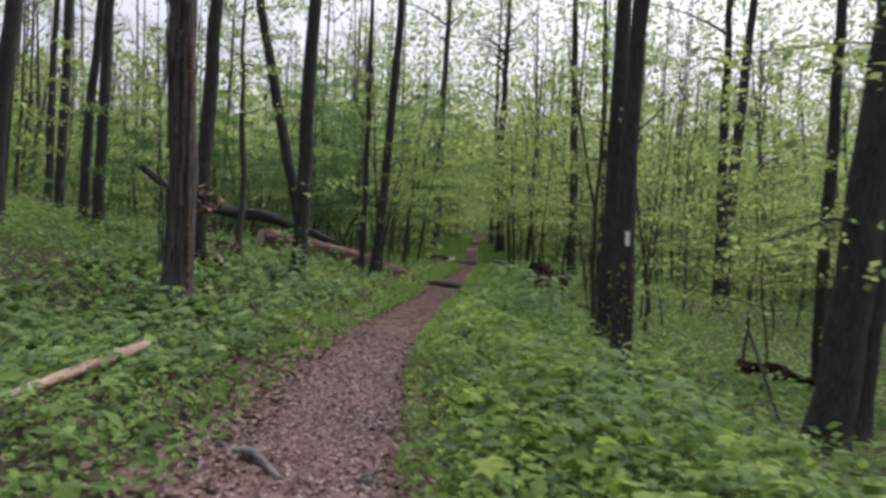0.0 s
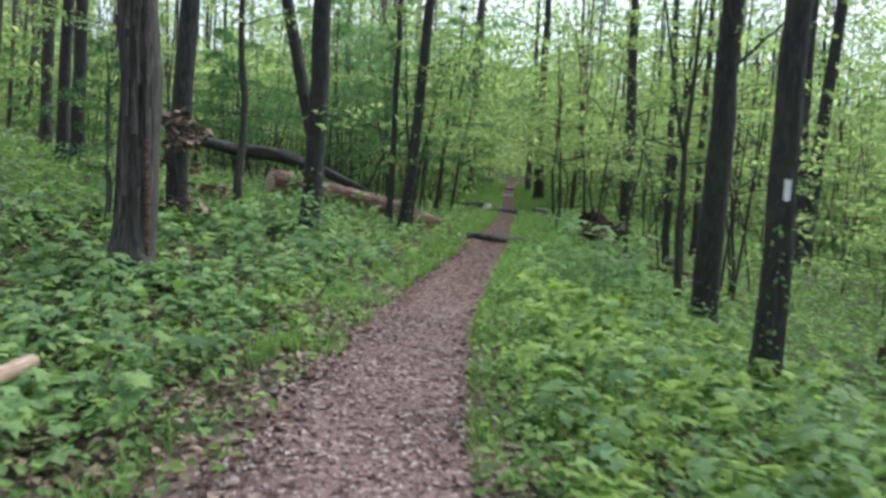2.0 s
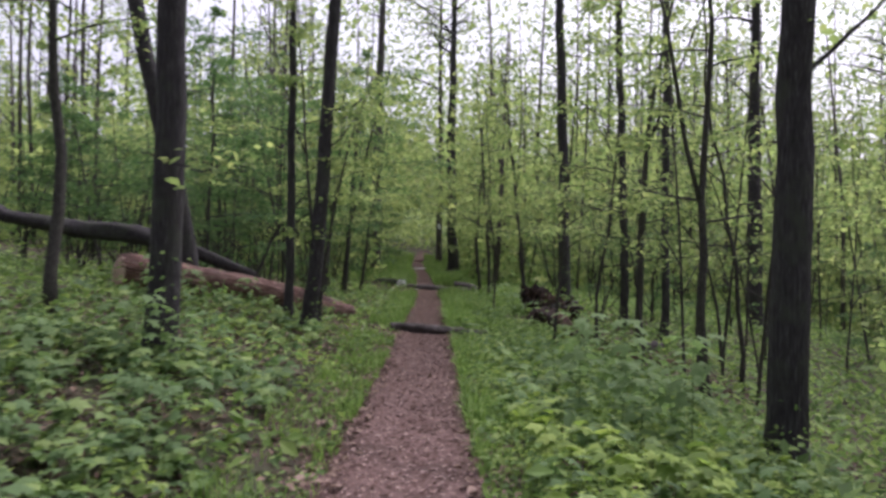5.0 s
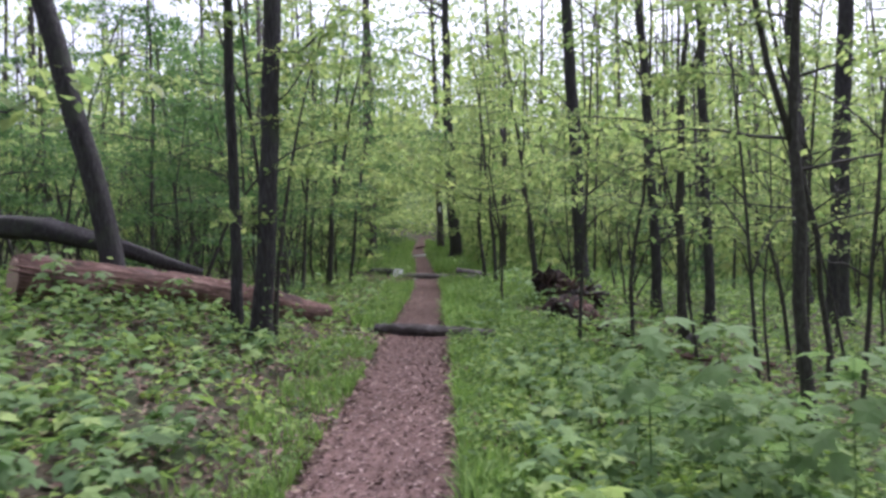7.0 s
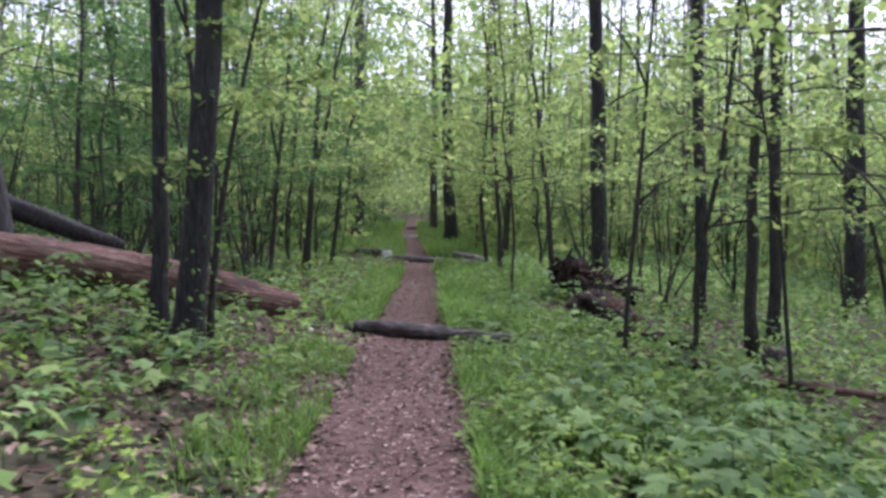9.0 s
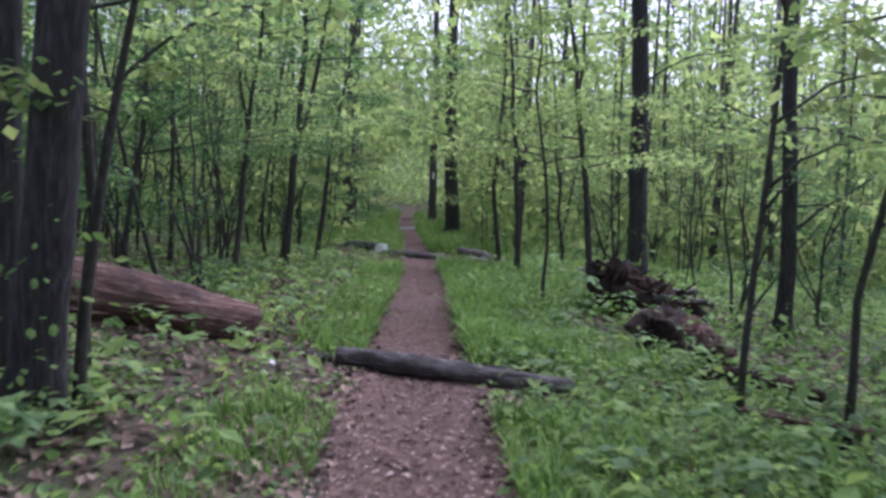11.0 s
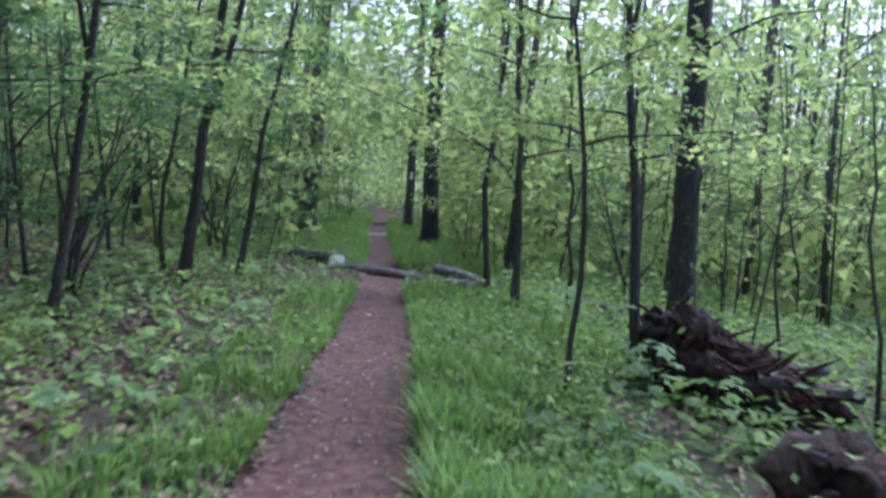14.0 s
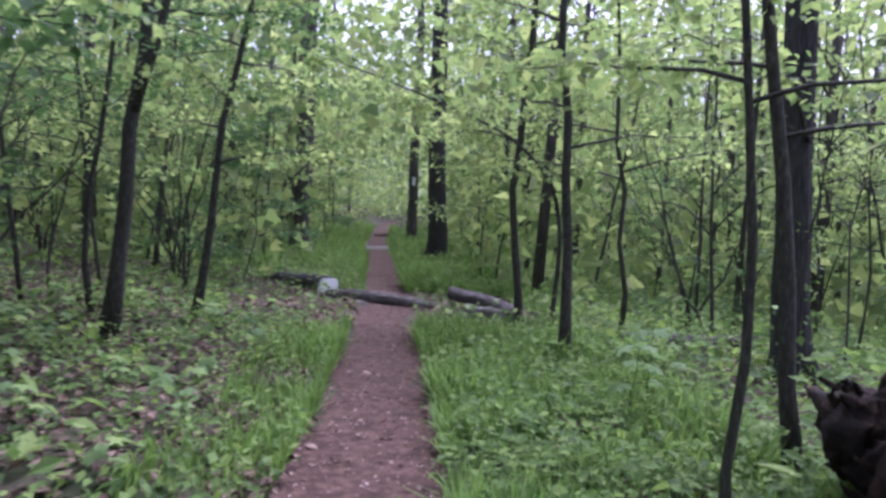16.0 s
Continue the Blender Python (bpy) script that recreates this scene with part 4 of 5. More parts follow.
def rotten_stump():
    """An uprooted rotten trunk: a plate of broken roots, a hollowed trunk sunk in the herbs."""
    g = np.random.default_rng(12)
    root = tagged(new("uprooted_stump"), "uprooted rotten tree stump with dark tangled roots among herbs", "stump")
    c = np.array([3.75, 29.75, float(land(3.75, 29.75))])
    root.location = c
    hub = np.array([0.02, 0.0, 0.44])
    for k in range(11):
        o = g.normal(0, 1, 3) * (0.13, 0.1, 0.16)
        p = hub + o + np.outer(np.linspace(-1, 1, 5), g.normal(0, 1, 3) * (0.13, 0.1, 0.17))
        p[:, 2] = np.clip(p[:, 2], 0.08, 0.68)
        part("root_plate", tube(p, np.array([0.07, 0.17, 0.22, 0.17, 0.07]) * g.uniform(0.75, 1.1), 18, 0.6, 0.16, k), ROT, root)
    for k in range(34):
        d = np.array([g.normal(-0.25, 0.6), g.normal(0.0, 0.4), g.normal(0.35, 0.7)])
        d /= np.linalg.norm(d)
        L = g.uniform(0.12, 0.3)
        t = np.linspace(0, 1, 6)[:, None]
        p = hub + g.normal(0, 0.06, 3) + d * (0.1 + L * t) + np.cumsum(g.normal(0, 0.03, (6, 3)), 0)
        p[:, 2] = np.maximum(p[:, 2], 0.02)
        part("root", tube(p, np.linspace(0.06, 0.012, 6), 8, 0.4, 0.1, k + 20), ROT, root)
    trunk = np.array([(0.1, 0, 0.56), (0.32, -0.45, 0.48), (0.56, -0.95, 0.34), (0.82, -1.45, 0.2)])
    for k, (dx, dz, r, long) in enumerate([(-0.16, -0.22, 0.19, 2.3), (0.0, -0.04, 0.16, 2.5), (0.15, -0.12, 0.17, 2.7), (-0.05, -0.28, 0.2, 2.7), (0.08, 0.08, 0.07, 1.7), (0.24, -0.02, 0.07, 2.1)]):
        p = np.stack([np.interp(np.linspace(0, long, 12), np.arange(4), trunk[:, i]) for i in range(3)], -1) + np.array([dx, 0, dz]) + g.normal(0, 0.018, (12, 3))
        p[:, 2] = np.maximum(p[:, 2], 0.03)
        part("trunk_shell", tube(p, r * np.linspace(1.15, 0.5, 12), 22, 0.35, 0.22, k + 50), (ROT, ROT_BROWN)[k % 2], root)
    for k, (a, b) in enumerate([((0.35, -0.9, 0.36), (1.1, -1.2, 0.28)), ((0.4, -0.5, 0.42), (1.05, -0.75, 0.4))]):
        p = np.linspace(a, b, 6) + g.normal(0, 0.012, (6, 3))
        part("broken_limb", tube(p, np.linspace(0.075, 0.045, 6), 10, 0.15, 0.06, k + 70), WOOD_DARK, root, "grey broken limb")
    for k in range(34):
        u = g.uniform(0, 2.3)
        at = np.array([np.interp(u, np.arange(4), trunk[:, i]) for i in range(3)]) + g.normal(0, 1, 3) * (0.12, 0.07, 0.05)
        d = np.array([g.normal(0.3, 0.2), g.normal(-0.6, 0.25), g.normal(0.0, 0.3)])
        p = at + d * np.linspace(0, g.uniform(0.25, 0.6), 5)[:, None]
        part("splinter", tube(p, np.linspace(0.035, 0.005, 5), 6, 0.25, seed=k + 120), (ROT, ROT_BROWN, WOOD_RED)[k % 3], root)
    lower = tagged(new("rotten_log_end"), "crumbling dark log end beside the uprooted stump", "log")
    lz = float(land(3.5, 26.7))
    lower.location = (3.5, 26.7, lz + 0.02)
    lower.scale = (1.2, 1.2, 1.35)
    # The second slab is a dark disc in place of the hollow mouth's shade.
    slabs = [((-0.2, -0.16, 0.17), (0.12, 0.5, 0.2), 0.22, ROT), ((-0.22, -0.22, 0.17), (-0.17, -0.1, 0.17), 0.19, ROT), ((0.1, 0.1, 0.3), (0.44, -0.36, 0.02), 0.1, WOOD_RED), ((0.16, 0.1, 0.22), (0.5, -0.3, 0.0), 0.07, ROT_BROWN), ((-0.3, 0.0, 0.32), (0.1, 0.1, 0.36), 0.07, ROT), ((-0.1, 0.0, 0.08), (0.26, -0.3, 0.02), 0.13, ROT)]
    for k, (a, b, r, mt) in enumerate(slabs):
        p = np.linspace(a, b, 9) + g.normal(0, 0.018, (9, 3))
        part("slab", tube(p, r * np.array([0.5, 0.9, 1, 1.05, 1, 0.95, 0.85, 0.65, 0.35]), 18, 0.5, 0.2, k + 90), mt, lower)


rotten_stump()


def stone(x, y, r, mat, label, seed, lift=0.4):
    g = np.random.default_rng(seed)
    bm = bmesh.new()
    bmesh.ops.create_icosphere(bm, subdivisions=2, radius=r)
    for v in bm.verts:
        v.co *= 1 + 0.35 * noise.noise(v.co * (1.3 / r) + Vector((seed, 0, 0)))
        v.co.z *= 0.6
    me = bpy.data.meshes.new("stone")
    bm.to_mesh(me)
    bm.free()
    me.materials.append(mat)
    ob = tagged(new("stone", me), label, "stone")
    ob.location = (x, y, float(land(x, y)) + r * 0.6 * lift)
    return ob


stone(-0.88, 24.8, 0.05, STONE, "small pale stone among dead leaves", 3)
stone(-0.3, 4.6, 0.07, WOOD_DARK, "grey stone at the edge of the trail", 4)
stone(-0.9, 24.4, 0.05, STONE, "small pale stone beside the trail log", 6)
stone(1.0, 33.4, 0.05, WOOD_PALE, "small orange-brown stone at the edge of the trail", 9)
log("buried_root", [(-1.35, 5.2, -0.05), (-1.1, 4.95, 0.0), (-0.85, 4.6, -0.06)], [0.015, 0.032, 0.015], WOOD_GREY, "grey tree root crossing the edge of the trail", 10, None, 0.12, 13)
log("dead_branch", [(6.1, 15.6, -0.85), (6.7, 15.2, -0.88), (7.3, 14.8, -1.0)], [0.1, 0.13, 0.06], ROT, "dark rotten log half hidden in low plants", 14, None, 0.45, 14)
log("dead_branch", [(4.75, 11.6, 0.3), (4.7, 11.0, -0.1), (4.75, 10.3, -0.85)], [0.022, 0.026, 0.02], BARK, "thin dead branch stuck upright in the ground", 8, None, 0.1, 15)
log("dead_branch", [(4.9, 24.2, -0.35), (5.4, 24.6, -0.37)], [0.11, 0.09], WOOD_DARK, "short rotten log at the foot of a young tree", 12, None, 0.2, 16)
log("dead_branch", [(3.9, 23.0, -0.36), (5.4, 22.4, -0.5)], [0.06, 0.04], WOOD_RED, "brown rotting branch on the leaf litter", 10, None, 0.15, 17)
log("rotten_log", [(3.3, 25.5, -0.22), (3.8, 25.3, -0.24), (4.4, 25.0, -0.36)], [0.06, 0.1, 0.07], ROT_BROWN, "crumbling brown log on the leaf litter", 16, None, 0.3, 24, 0.1)
log("dead_branch", [(3.0, 24.1, -0.26), (3.9, 23.7, -0.34)], [0.06, 0.045], WOOD_RED, "dark rotting branch on the leaf litter", 10, None, 0.2, 18)
log("dead_branch", [(4.3, 35.5, 0.1), (6.6, 36.2, 0.02)], [0.09, 0.06], WOOD_DARK, "grey branch lying on the forest floor", 10, None, 0.1, 19)


def withered_twigs():
    g = np.random.default_rng(4)
    root = tagged(new("withered_branch"), "broken branch with hanging withered brown leaves", "branch")
    root.location = (-4.6, 14.75, float(land(-4.6, 14.75)))
    places = []
    for k in range(9):
        p, at = spray((g.normal(0, 0.12), 0, g.uniform(0.5, 2.2)), g.uniform(0, 6.28), g.uniform(0.4, 0.9), g, 34, 0.1, -0.1)
        part("twig", tube(p, np.linspace(0.018, 0.005, 7), 6, 0.05, seed=k), BARK, root)
        places.append(at)
    part("foliage", tree_crown(np.concatenate(places), g, 0.13), LITTER, root, "withered brown leaves")
    part("stem", tube([(0.12, 0, -0.05), (0.0, 0.02, 1.2), (-0.15, 0, 2.4)], [0.03, 0.025, 0.012], 7, 0.08), BARK, root)


withered_twigs()


def seedling(seed, height, tiers, leaf):
    """A knee-high maple seedling: a thin stem, tiers of lobed leaves on short stalks."""
    g = np.random.default_rng(seed)
    root = tagged(new("seedling"), "young broad-leaved seedling with bright lobed leaves", "plant", "seedlings beside the trail")
    z = np.linspace(-0.03, height, 7)
    st = np.stack([np.cumsum(g.normal(0, 0.012, 7)), np.cumsum(g.normal(0, 0.012, 7)), z], -1)
    part("stem", tube(st, np.linspace(0.007, 0.003, 7), 6, 0.05, seed=seed), STEM, root)
    pos, yaw = [], []
    for k in range(tiers):
        zz = height * (0.4 + 0.6 * (k + 1) / tiers)
        for q in range(5):
            a = k * 0.9 + q * 1.257 + g.normal(0, 0.25)
            r = g.uniform(0.06, 0.2) * (1.15 - 0.6 * k / tiers)
            base = np.array([np.interp(zz, z, st[:, 0]), np.interp(zz, z, st[:, 1]), zz])
            tip = base + np.array([np.cos(a) * r, np.sin(a) * r, g.uniform(-0.02, 0.06)])
            pos.append((tip, part("stalk", tube([base, tip], [0.003, 0.002], 4), STEM, root)))
            yaw.append(a)
    n = len(pos)
    for (p, stalk), a in zip(pos, yaw):
        part("leaf", scatter(LOBED_V, LOBED_F, np.array([p]), [leaf * g.uniform(0.7, 1.25)], np.array([a]), g.normal(-0.3, 0.25, 1), g.normal(0, 0.2, 1)), LEAF_PALE if height > 0.6 else LEAF_UMBRELLA, stalk)
    return root


kinds = [seedling(40 + k, 0.35 + 0.16 * k, 2 + (k > 1) + (k > 2), 0.13 + 0.012 * k) for k in range(4)] + [seedling(48, 1.25, 6, 0.19)]
spots = [(1.15, 5.6, 1), (1.6, 6.3, 2), (2.1, 6.0, 1), (1.0, 6.9, 1), (1.9, 7.2, 1), (2.6, 6.9, 2), (1.3, 8.2, 0), (2.2, 8.6, 1), (0.9, 9.4, 0), (1.5, 10.2, 1), (2.4, 10.1, 0), (1.2, 12.2, 1),
         (2.2, 13.5, 1), (1.9, 15.9, 3), (2.5, 16.6, 3), (2.2, 17.4, 3), (3.0, 17.3, 2), (1.5, 16.9, 2), (2.9, 18.4, 3), (1.6, 18.3, 2), (2.3, 19.3, 2), (1.8, 20.4, 1), (2.8, 20.8, 2),
         (-3.1, 9.4, 1), (-2.6, 10.4, 0), (-3.6, 10.6, 2), (-2.4, 11.6, 1), (-3.0, 13.2, 1), (-2.2, 14.3, 1), (-3.4, 14.6, 2), (-1.8, 17.3, 0), (-2.9, 18.6, 1), (-2.2, 15.6, 0), (1.9, 26.0, 1), (2.4, 27.6, 0), (2.9, 31.4, 2), (3.4, 32.3, 2), (2.95, 28.4, 2), (3.3, 28.1, 1), (-2.95, 16.2, 3), (-2.7, 16.45, 2), (-3.3, 16.3, 2), (-3.7, 21.6, 2), (-4.3, 21.9, 3), (-2.9, 22.3, 2), (1.35, 16.2, 4), (1.85, 16.35, 4), (2.3, 15.6, 4), (2.1, 8.4, 3), (1.7, 7.6, 2), (2.5, 7.7, 2)]
for i in range(34):
    y = rng.uniform(5, 21) if i % 3 else rng.uniform(8.5, 17)
    spots.append((float(trail_x(y)) + (rng.uniform(1.0, 3.6) if i % 3 else -rng.uniform(1.4, 3.6)), y, 0))
for i, (x, y, k) in enumerate(spots):
    m = pose(x, y, float(land(x, y)), 0, 0, i * 77)
    if i in (0, 1, 6, 13, 45):
        kinds[k].matrix_basis = m
    else:
        copy_thing(kinds[k], m)

# ---- low plants and litter ----
def strip(n, y0, y1, left, inner, outer, power=1.4):
    y = rng.uniform(y0, y1, n)
    d = inner + (outer - inner) * rng.random(n) ** power
    return trail_x(y) + (-d if left else d), y


def patchy(x, y, s=0.9, seed=0.0):
    return 0.5 + 0.5 * np.sin(s * x + 1.3 * np.sin(0.7 * s * y + seed)) * np.sin(s * 0.8 * y + 1.1 * np.sin(0.9 * s * x + seed))


def off_logs(x, y):
    """Away from the logs across the far trail and round the fallen wood."""
    far = (y < 36.3) | (y > 40.6) | (x < -0.9) | (x > 3.9)
    far &= (y < 26.0) | (y > 29.7) | (x < 2.7) | (x > 4.8)
    far &= (y < 23.5) | (y > 25.2) | (x < -0.5) | (x > 1.7)
    far &= (y < 24.6) | (y > 25.8) | (x < 3.0) | (x > 4.6)
    return far & ((y < 24.3) | (y > 26.2) | (x < -3.0) | (x > -0.5))


def low_cover():
    out = []
    for left in (True, False):
        x, y = strip(46000, 0.5, 46, left, 0.5, 9)
        side = np.where(x < trail_x(y), -1, 1)
        x = x + side * np.interp(y, [3, 9, 14, 24, 36], [0.22, 0.2, 0.1, 0.04, -0.05]) * np.where(left, 1.0, 0.7)
        keep = rng.random(len(x)) < (0.25 + 0.75 * patchy(x, y, 1.3)) * np.where((x < -0.5) & (y > 22.5) & (y < 26.5), 0.3, np.where((x < trail_x(y)) & (y > 17), np.interp(y, [26, 28], [0.42, 0.8]), 1))
        keep &= off_logs(x, y) | (rng.random(len(x)) < 0.4)
        x, y = x[keep], y[keep]
        n = len(x)
        hgt = rng.gamma(2.0, 0.045, n) * (0.5 + patchy(x, y, 1.9, 2))
        out.append(scatter(SMALL_V, SMALL_F, np.stack([x, y, land(x, y) + 0.01 + hgt], -1), rng.uniform(0.04, 0.105, n), rng.uniform(0, 6.28, n), rng.normal(-0.1, 0.4, n), rng.normal(0, 0.4, n)))
    x, y = rng.uniform(-26, 30, 60000), rng.uniform(-10, 70, 60000)
    keep = np.abs(x - trail_x(y)) > 0.9
    x, y = x[keep], y[keep]
    n = len(x)
    out.append(scatter(SMALL_V, SMALL_F, np.stack([x, y, land(x, y) + rng.gamma(2, 0.07, n)], -1), rng.uniform(0.1, 0.22, n), rng.uniform(0, 6.28, n), rng.normal(-0.1, 0.4, n), rng.normal(0, 0.4, n)))
    y = rng.uniform(6, 27, 15000)
    x = trail_x(y) - 3.5 - 12 * rng.random(15000)
    out.append(scatter(SMALL_V, SMALL_F, np.stack([x, y, land(x, y) + rng.gamma(2, 0.08, 15000)], -1), rng.uniform(0.08, 0.19, 15000), rng.uniform(0, 6.28, 15000), rng.normal(-0.1, 0.4, 15000), rng.normal(0, 0.4, 15000)))
    y = rng.uniform(6, 66, 54000)
    x = trail_x(y) + 2.5 + 13 * rng.random(54000) ** 1.1
    keep = rng.random(len(x)) < 0.3 + patchy(x, y, 0.8, 3)
    x, y = x[keep], y[keep]
    n = len(x)
    out.append(scatter(SMALL_V, SMALL_F, np.stack([x, y, land(x, y) + rng.gamma(2, 0.09, n)], -1), rng.uniform(0.08, 0.2, n), rng.uniform(0, 6.28, n), rng.normal(-0.1, 0.4, n), rng.normal(0, 0.4, n)))
    return joined(out)


def foot_herbs():
    """Herbs crowding the feet of the trees and the fallen wood."""
    out = []
    for x, y in [(g[0], g[1]) for g in GROWN[:12]] + [(g[0], g[1]) for g in YOUNG] + [(-4.05, 12.11), (3.75, 29.75), (3.4, 26.5), (-3.0, 24.1), (-3.5, 23.7), (-4.0, 23.3), (-4.5, 22.9), (-5.1, 22.5), (-3.0, 16.6), (-4.6, 14.8), (3.2, 25.9), (3.9, 27.9)]:
        n = 130
        a, r = rng.uniform(0, 6.28, n), 0.16 + 0.4 * rng.random(n) ** 1.5
        px, py = x + np.cos(a) * r, y + np.sin(a) * r
        out.append(scatter(LEAF_V, LEAF_F, np.stack([px, py, land(px, py) + rng.gamma(2, 0.07, n)], -1), rng.uniform(0.05, 0.11, n), rng.uniform(0, 6.28, n), rng.normal(-0.2, 0.3, n), rng.normal(0, 0.3, n)))
    return joined(out)


tagged(part("foot_herbs", foot_herbs(), LEAF_LOW), "small green herbs round the feet of the trees", "plants", kind="stuff")
tagged(part("low_plants", low_cover(), LEAF_LOW), "low green herbs covering the forest floor", "plants", kind="stuff")


def umbrellas(x, y, tall=(0.08, 0.32), size=(0.075, 0.185)):
    leaves, stems = [], []
    n = len(x)
    z, h = land(x, y), rng.uniform(*tall, n)
    for k in range(5):
        a = k * 1.257 + rng.uniform(0, 6.28, n)
        leaves.append(scatter(LOBED_V * np.array([1, 1.15, 1]), LOBED_F, np.stack([x, y, z + h + rng.normal(0, 0.035, n)], -1), rng.uniform(*size, n), a, rng.normal(-0.15, 0.25, n), rng.normal(0, 0.25, n)))
    st = np.array([(0.004, 0, 0), (-0.004, 0.004, 0), (-0.004, -0.004, 0), (0, 0, 1.0)])
    sf = np.array([(0, 1, 3), (1, 2, 3), (2, 0, 3)])
    sv = st[None] * np.stack([np.ones(n), np.ones(n), h], -1)[:, None, :] + np.stack([x, y, z], -1)[:, None, :]
    return joined(leaves), (sv.reshape(-1, 3), (sf[None] + 4 * np.arange(n)[:, None, None]).reshape(-1, 3))


def broad_plants():
    xs_, ys_ = [], []
    for n, y0, y1, left, a, b, pw in [(1700, 7.0, 17.5, True, 1.3, 5.5, 0.9), (300, 17, 24, True, 1.6, 5, 1), (500, 3.0, 14, False, 1.1, 4.5, 1), (520, 14.5, 21, False, 1.0, 4.5, 1), (110, 21, 26.5, False, 0.8, 4, 1), (220, 1.0, 7, True, 1.5, 5, 1), (200, 24, 36, True, 1.2, 5, 1)]:
        x, y = strip(n, y0, y1, left, a, b, pw)
        keep = rng.random(n) < 0.25 + 0.9 * patchy(x, y, 1.5, 1)
        xs_.append(x[keep])
        ys_.append(y[keep])
    return umbrellas(np.concatenate(xs_), np.concatenate(ys_))


broad, stems = broad_plants()
tagged(part("broad_leaved_plants", broad, LEAF_UMBRELLA), "broad-leaved seedlings spreading flat green leaves", "plants", kind="stuff")
tagged(part("plant_stems", stems, STEM), "thin green stems of the broad-leaved seedlings", "plants", kind="stuff")


def yellow_broad():
    x, y = strip(520, 3.2, 15.5, False, 1.0, 4.4, 1.0)
    keep = rng.random(520) < 0.15 + 1.1 * patchy(x, y, 1.8, 5)
    return umbrellas(x[keep], y[keep], (0.15, 0.5), (0.09, 0.2))


broad, stems = yellow_broad()
tagged(part("yellow_leaved_plants", broad, LEAF_YELLOW), "yellow-green broad-leaved seedlings beside the trail", "plants", kind="stuff")
tagged(part("plant_stems", stems, STEM), "thin green stems of the yellow-green seedlings", "plants", kind="stuff")


def mounds(beds):
    """Loose domes of small leaves on thin herbs."""
    x, y = [], []
    for n, y0, y1, left, a, b in beds:
        p, q = strip(n, y0, y1, left, a, b, 1.1)
        x.append(p)
        y.append(q)
    x, y = np.concatenate(x), np.concatenate(y)
    k = off_logs(x, y)
    x, y = x[k], y[k]
    k = 30
    n = len(x) * k
    big = np.repeat(rng.uniform(0.5, 1.5, len(x)), k)
    a, r = rng.uniform(0, 6.28, n), np.sqrt(rng.random(n))
    px, py = np.repeat(x, k) + np.cos(a) * r * 0.22 * big, np.repeat(y, k) + np.sin(a) * r * 0.22 * big
    h = 0.28 * big * (1 - 0.7 * r ** 2) * rng.uniform(0.45, 1.05, n)
    return scatter(SMALL_V * np.array([1, 1.2, 1.4]), SMALL_F, np.stack([px, py, land(px, py) + h], -1), rng.uniform(0.04, 0.1, n), a + rng.normal(0, 0.6, n), rng.normal(-0.15, 0.35, n), rng.normal(0, 0.3, n))


BEDS = [(400, 2.5, 15, False, 0.75, 4.5), (420, 15, 25, False, 0.7, 4), (560, 25, 36, False, 0.65, 3.4), (160, 20, 38, True, 0.7, 4), (150, 2, 9, True, 1.2, 4.5), (330, 36, 52, False, 0.7, 6), (260, 36, 52, True, 0.7, 4), (380, 46, 66, False, 0.5, 7), (380, 44, 66, True, 0.5, 6)]
tagged(part("herb_mounds", mounds(BEDS), LEAF_LOW), "bright green leafy herbs beside the trail", "plants", kind="stuff")


YELLOW_BEDS = [(240, 3.5, 14, False, 1.0, 4.2), (150, 14, 22, False, 0.9, 3.8), (60, 8, 17, True, 1.4, 4.5), (50, 17, 34, True, 1.0, 3.5), (60, 28, 40, False, 2.0, 5)]
tagged(part("yellow_herbs", mounds(YELLOW_BEDS), LEAF_YELLOW), "yellow-green leafy herbs standing out of the low cover", "plants", kind="stuff")


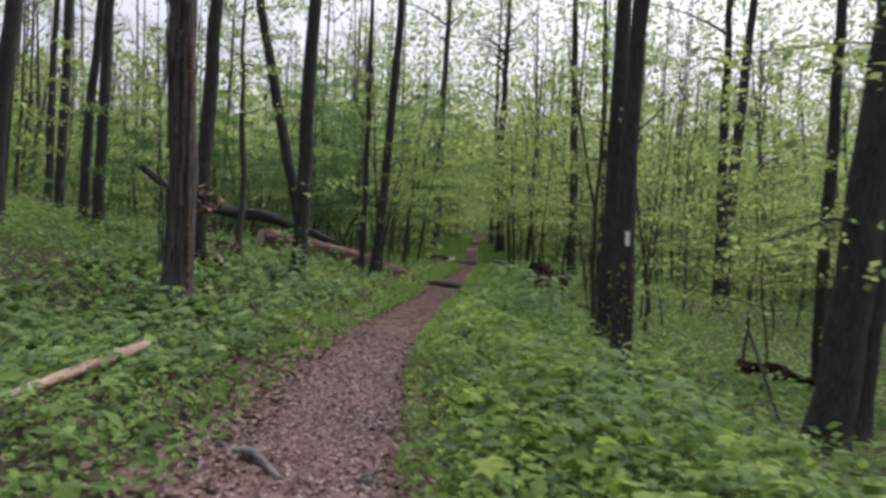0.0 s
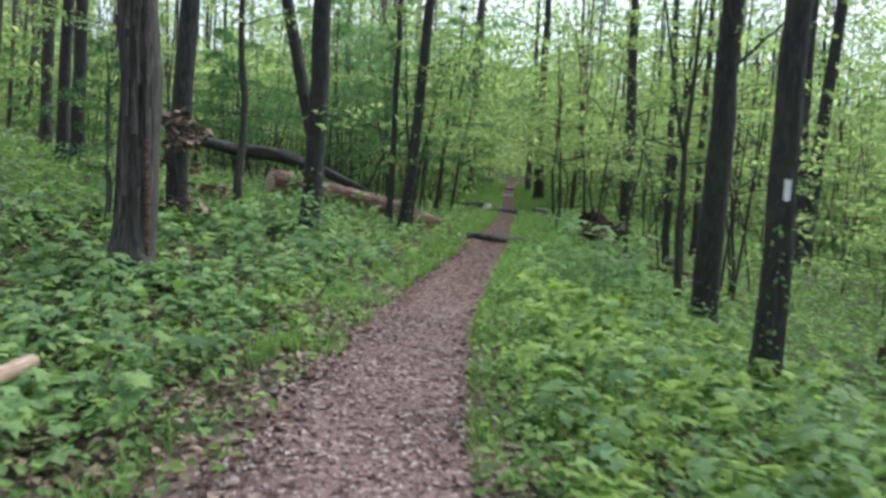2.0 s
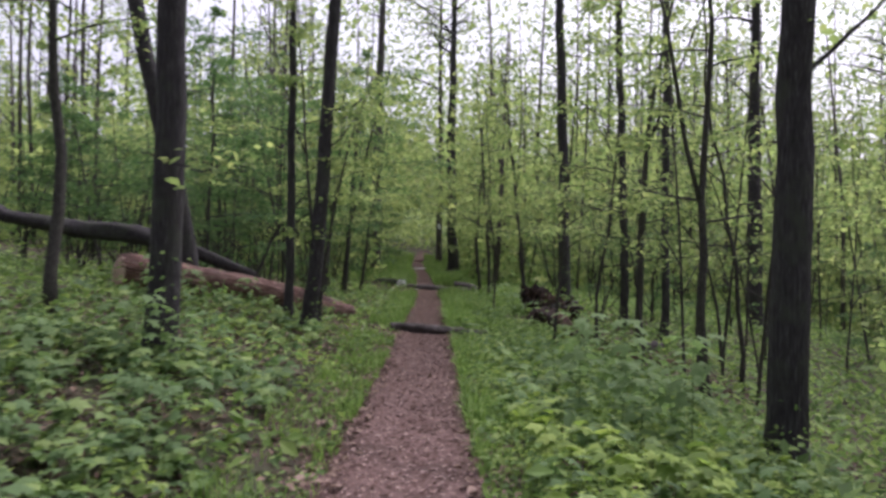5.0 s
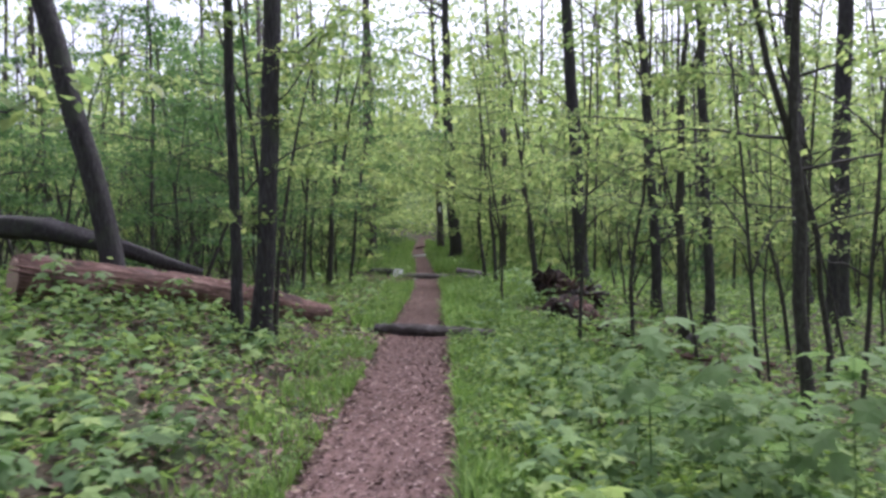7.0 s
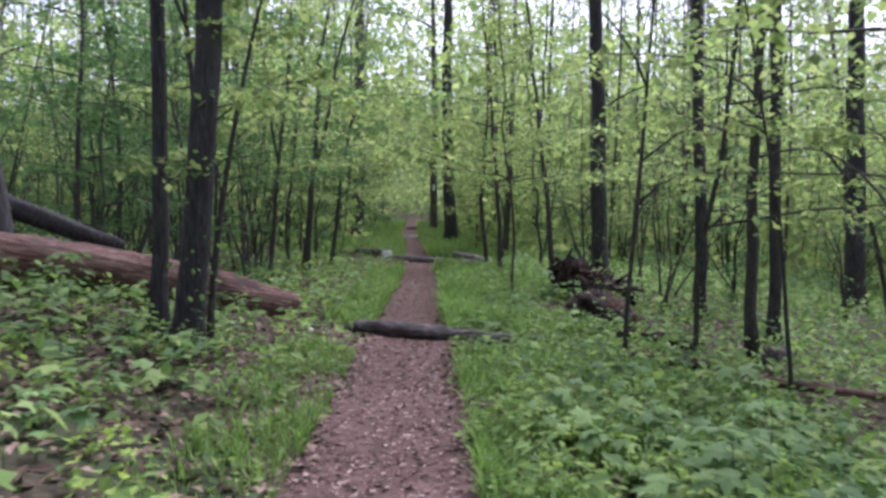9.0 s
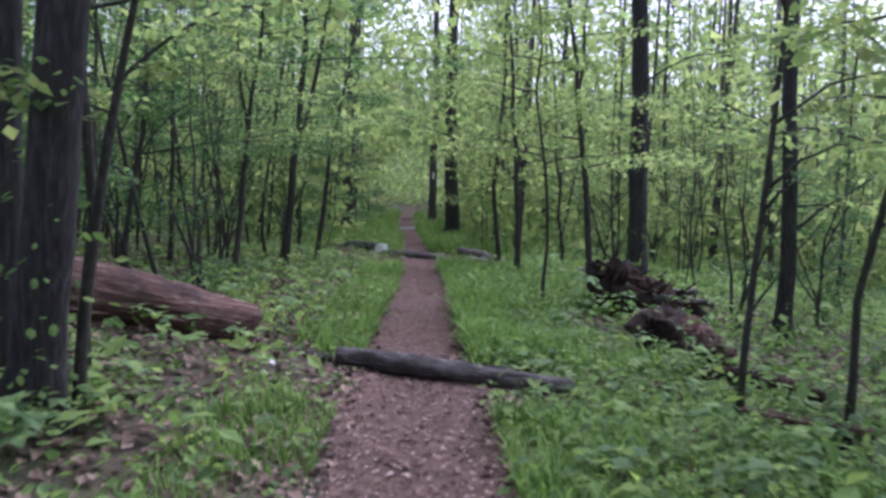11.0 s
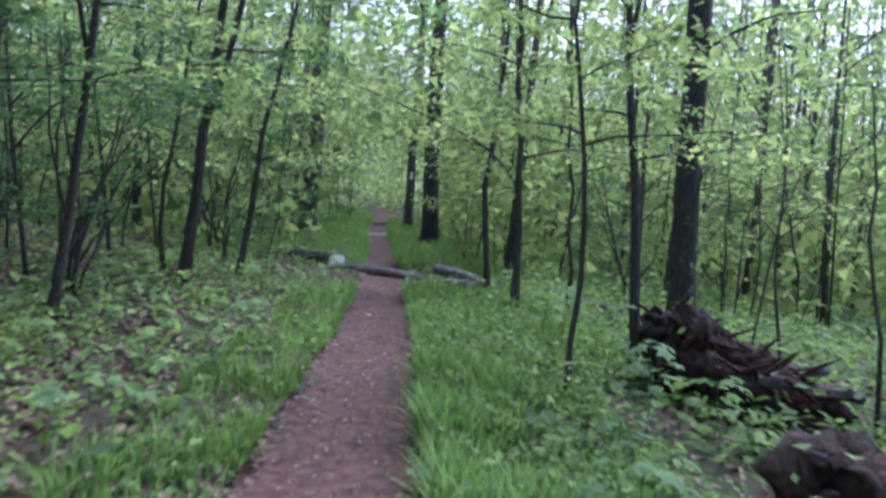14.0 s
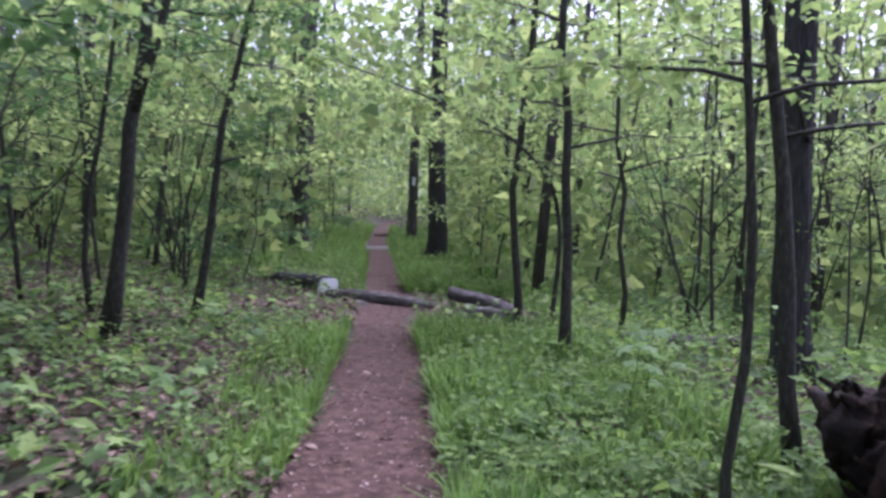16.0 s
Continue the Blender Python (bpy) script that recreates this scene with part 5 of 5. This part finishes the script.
def grass():
    out = []
    for left, n, y0, y1, b, s0, s1 in ((True, 26000, 6, 50, 1.3, 0.08, 0.2), (False, 14000, 4, 26, 1.2, 0.08, 0.18), (False, 13000, 15, 27, 3.2, 0.1, 0.26), (False, 44000, 25.5, 46, 3.0, 0.16, 0.36), (True, 9000, 25.8, 39, 1.3, 0.14, 0.32), (True, 9000, 44, 62, 3.5, 0.2, 0.4), (False, 8000, 46, 62, 3.5, 0.2, 0.4)):
        x, y = strip(n, y0, y1, left, 0.56, b, 1.5)
        x = x - np.sign(x - trail_x(y)) * np.interp(y, [24, 38], [0, 0.16])
        keep = (y > 10) | (x > trail_x(y) - 0.2) | (x < trail_x(y) - 1.05)
        x, y = x[keep], y[keep]
        n = len(x)
        tuft = patchy(x, y, 2.6, 4)
        keep = (rng.random(n) < 0.12 + tuft ** 1.5 * 1.2) & off_logs(x, y)
        x, y, tuft = x[keep], y[keep], tuft[keep]
        m = len(x)
        out.append(scatter(BLADE_V * np.array([1, 1.8, 1]), BLADE_F, np.stack([x, y, land(x, y)], -1), rng.uniform(s0, s1, m) * (0.5 + 0.6 * tuft), rng.uniform(0, 6.28, m), rng.normal(0, 0.3, m)))
    return joined(out)


tagged(part("grass", grass(), GRASS), "tufts of green grass along the edges of the trail", "grass", kind="stuff")


def litter(n, a, b, y0, y1, s0, s1, lift, lying=0.3, sides=(-1, 1)):
    y = rng.uniform(y0, y1, n)
    x = trail_x(y) + rng.choice(sides, n) * (a + (b - a) * rng.random(n))
    return scatter(SMALL_V * np.array([1, 1.1, 1.6]), SMALL_F, np.stack([x, y, land(x, y) + lift + rng.uniform(0, 0.015, n)], -1), rng.uniform(s0, s1, n), rng.uniform(0, 6.28, n), rng.normal(0, lying, n), rng.normal(0, lying, n))


tagged(part("dead_leaves", joined([litter(42000, 0.5, 6.0, 1, 42, 0.05, 0.12, 0.02), litter(5000, 0.8, 5.0, 19, 38, 0.05, 0.11, 0.03, 0.35, (-1,)), litter(2500, 0.7, 3.0, 6, 12, 0.05, 0.11, 0.03, 0.35), litter(5200, 0.42, 0.85, 3, 40, 0.04, 0.1, 0.018, 0.25)]), LITTER), "dry brown leaves lying on the forest floor", "leaf litter", kind="stuff")
tagged(part("trail_chips", joined([litter(25000, 0.0, 0.78, 2, 26, 0.015, 0.06, 0.014, 0.2), litter(6000, 0.0, 0.6, 25, 45, 0.015, 0.05, 0.014, 0.2)]), CHIPS), "small chips and leaf scraps on the trail", "leaf litter", kind="stuff")
tagged(part("pale_chips", litter(8000, 0.0, 0.86, 2, 13, 0.02, 0.065, 0.016, 0.2), PALE_CHIPS), "dry pale wood chips strewn over the trail", "leaf litter", kind="stuff")
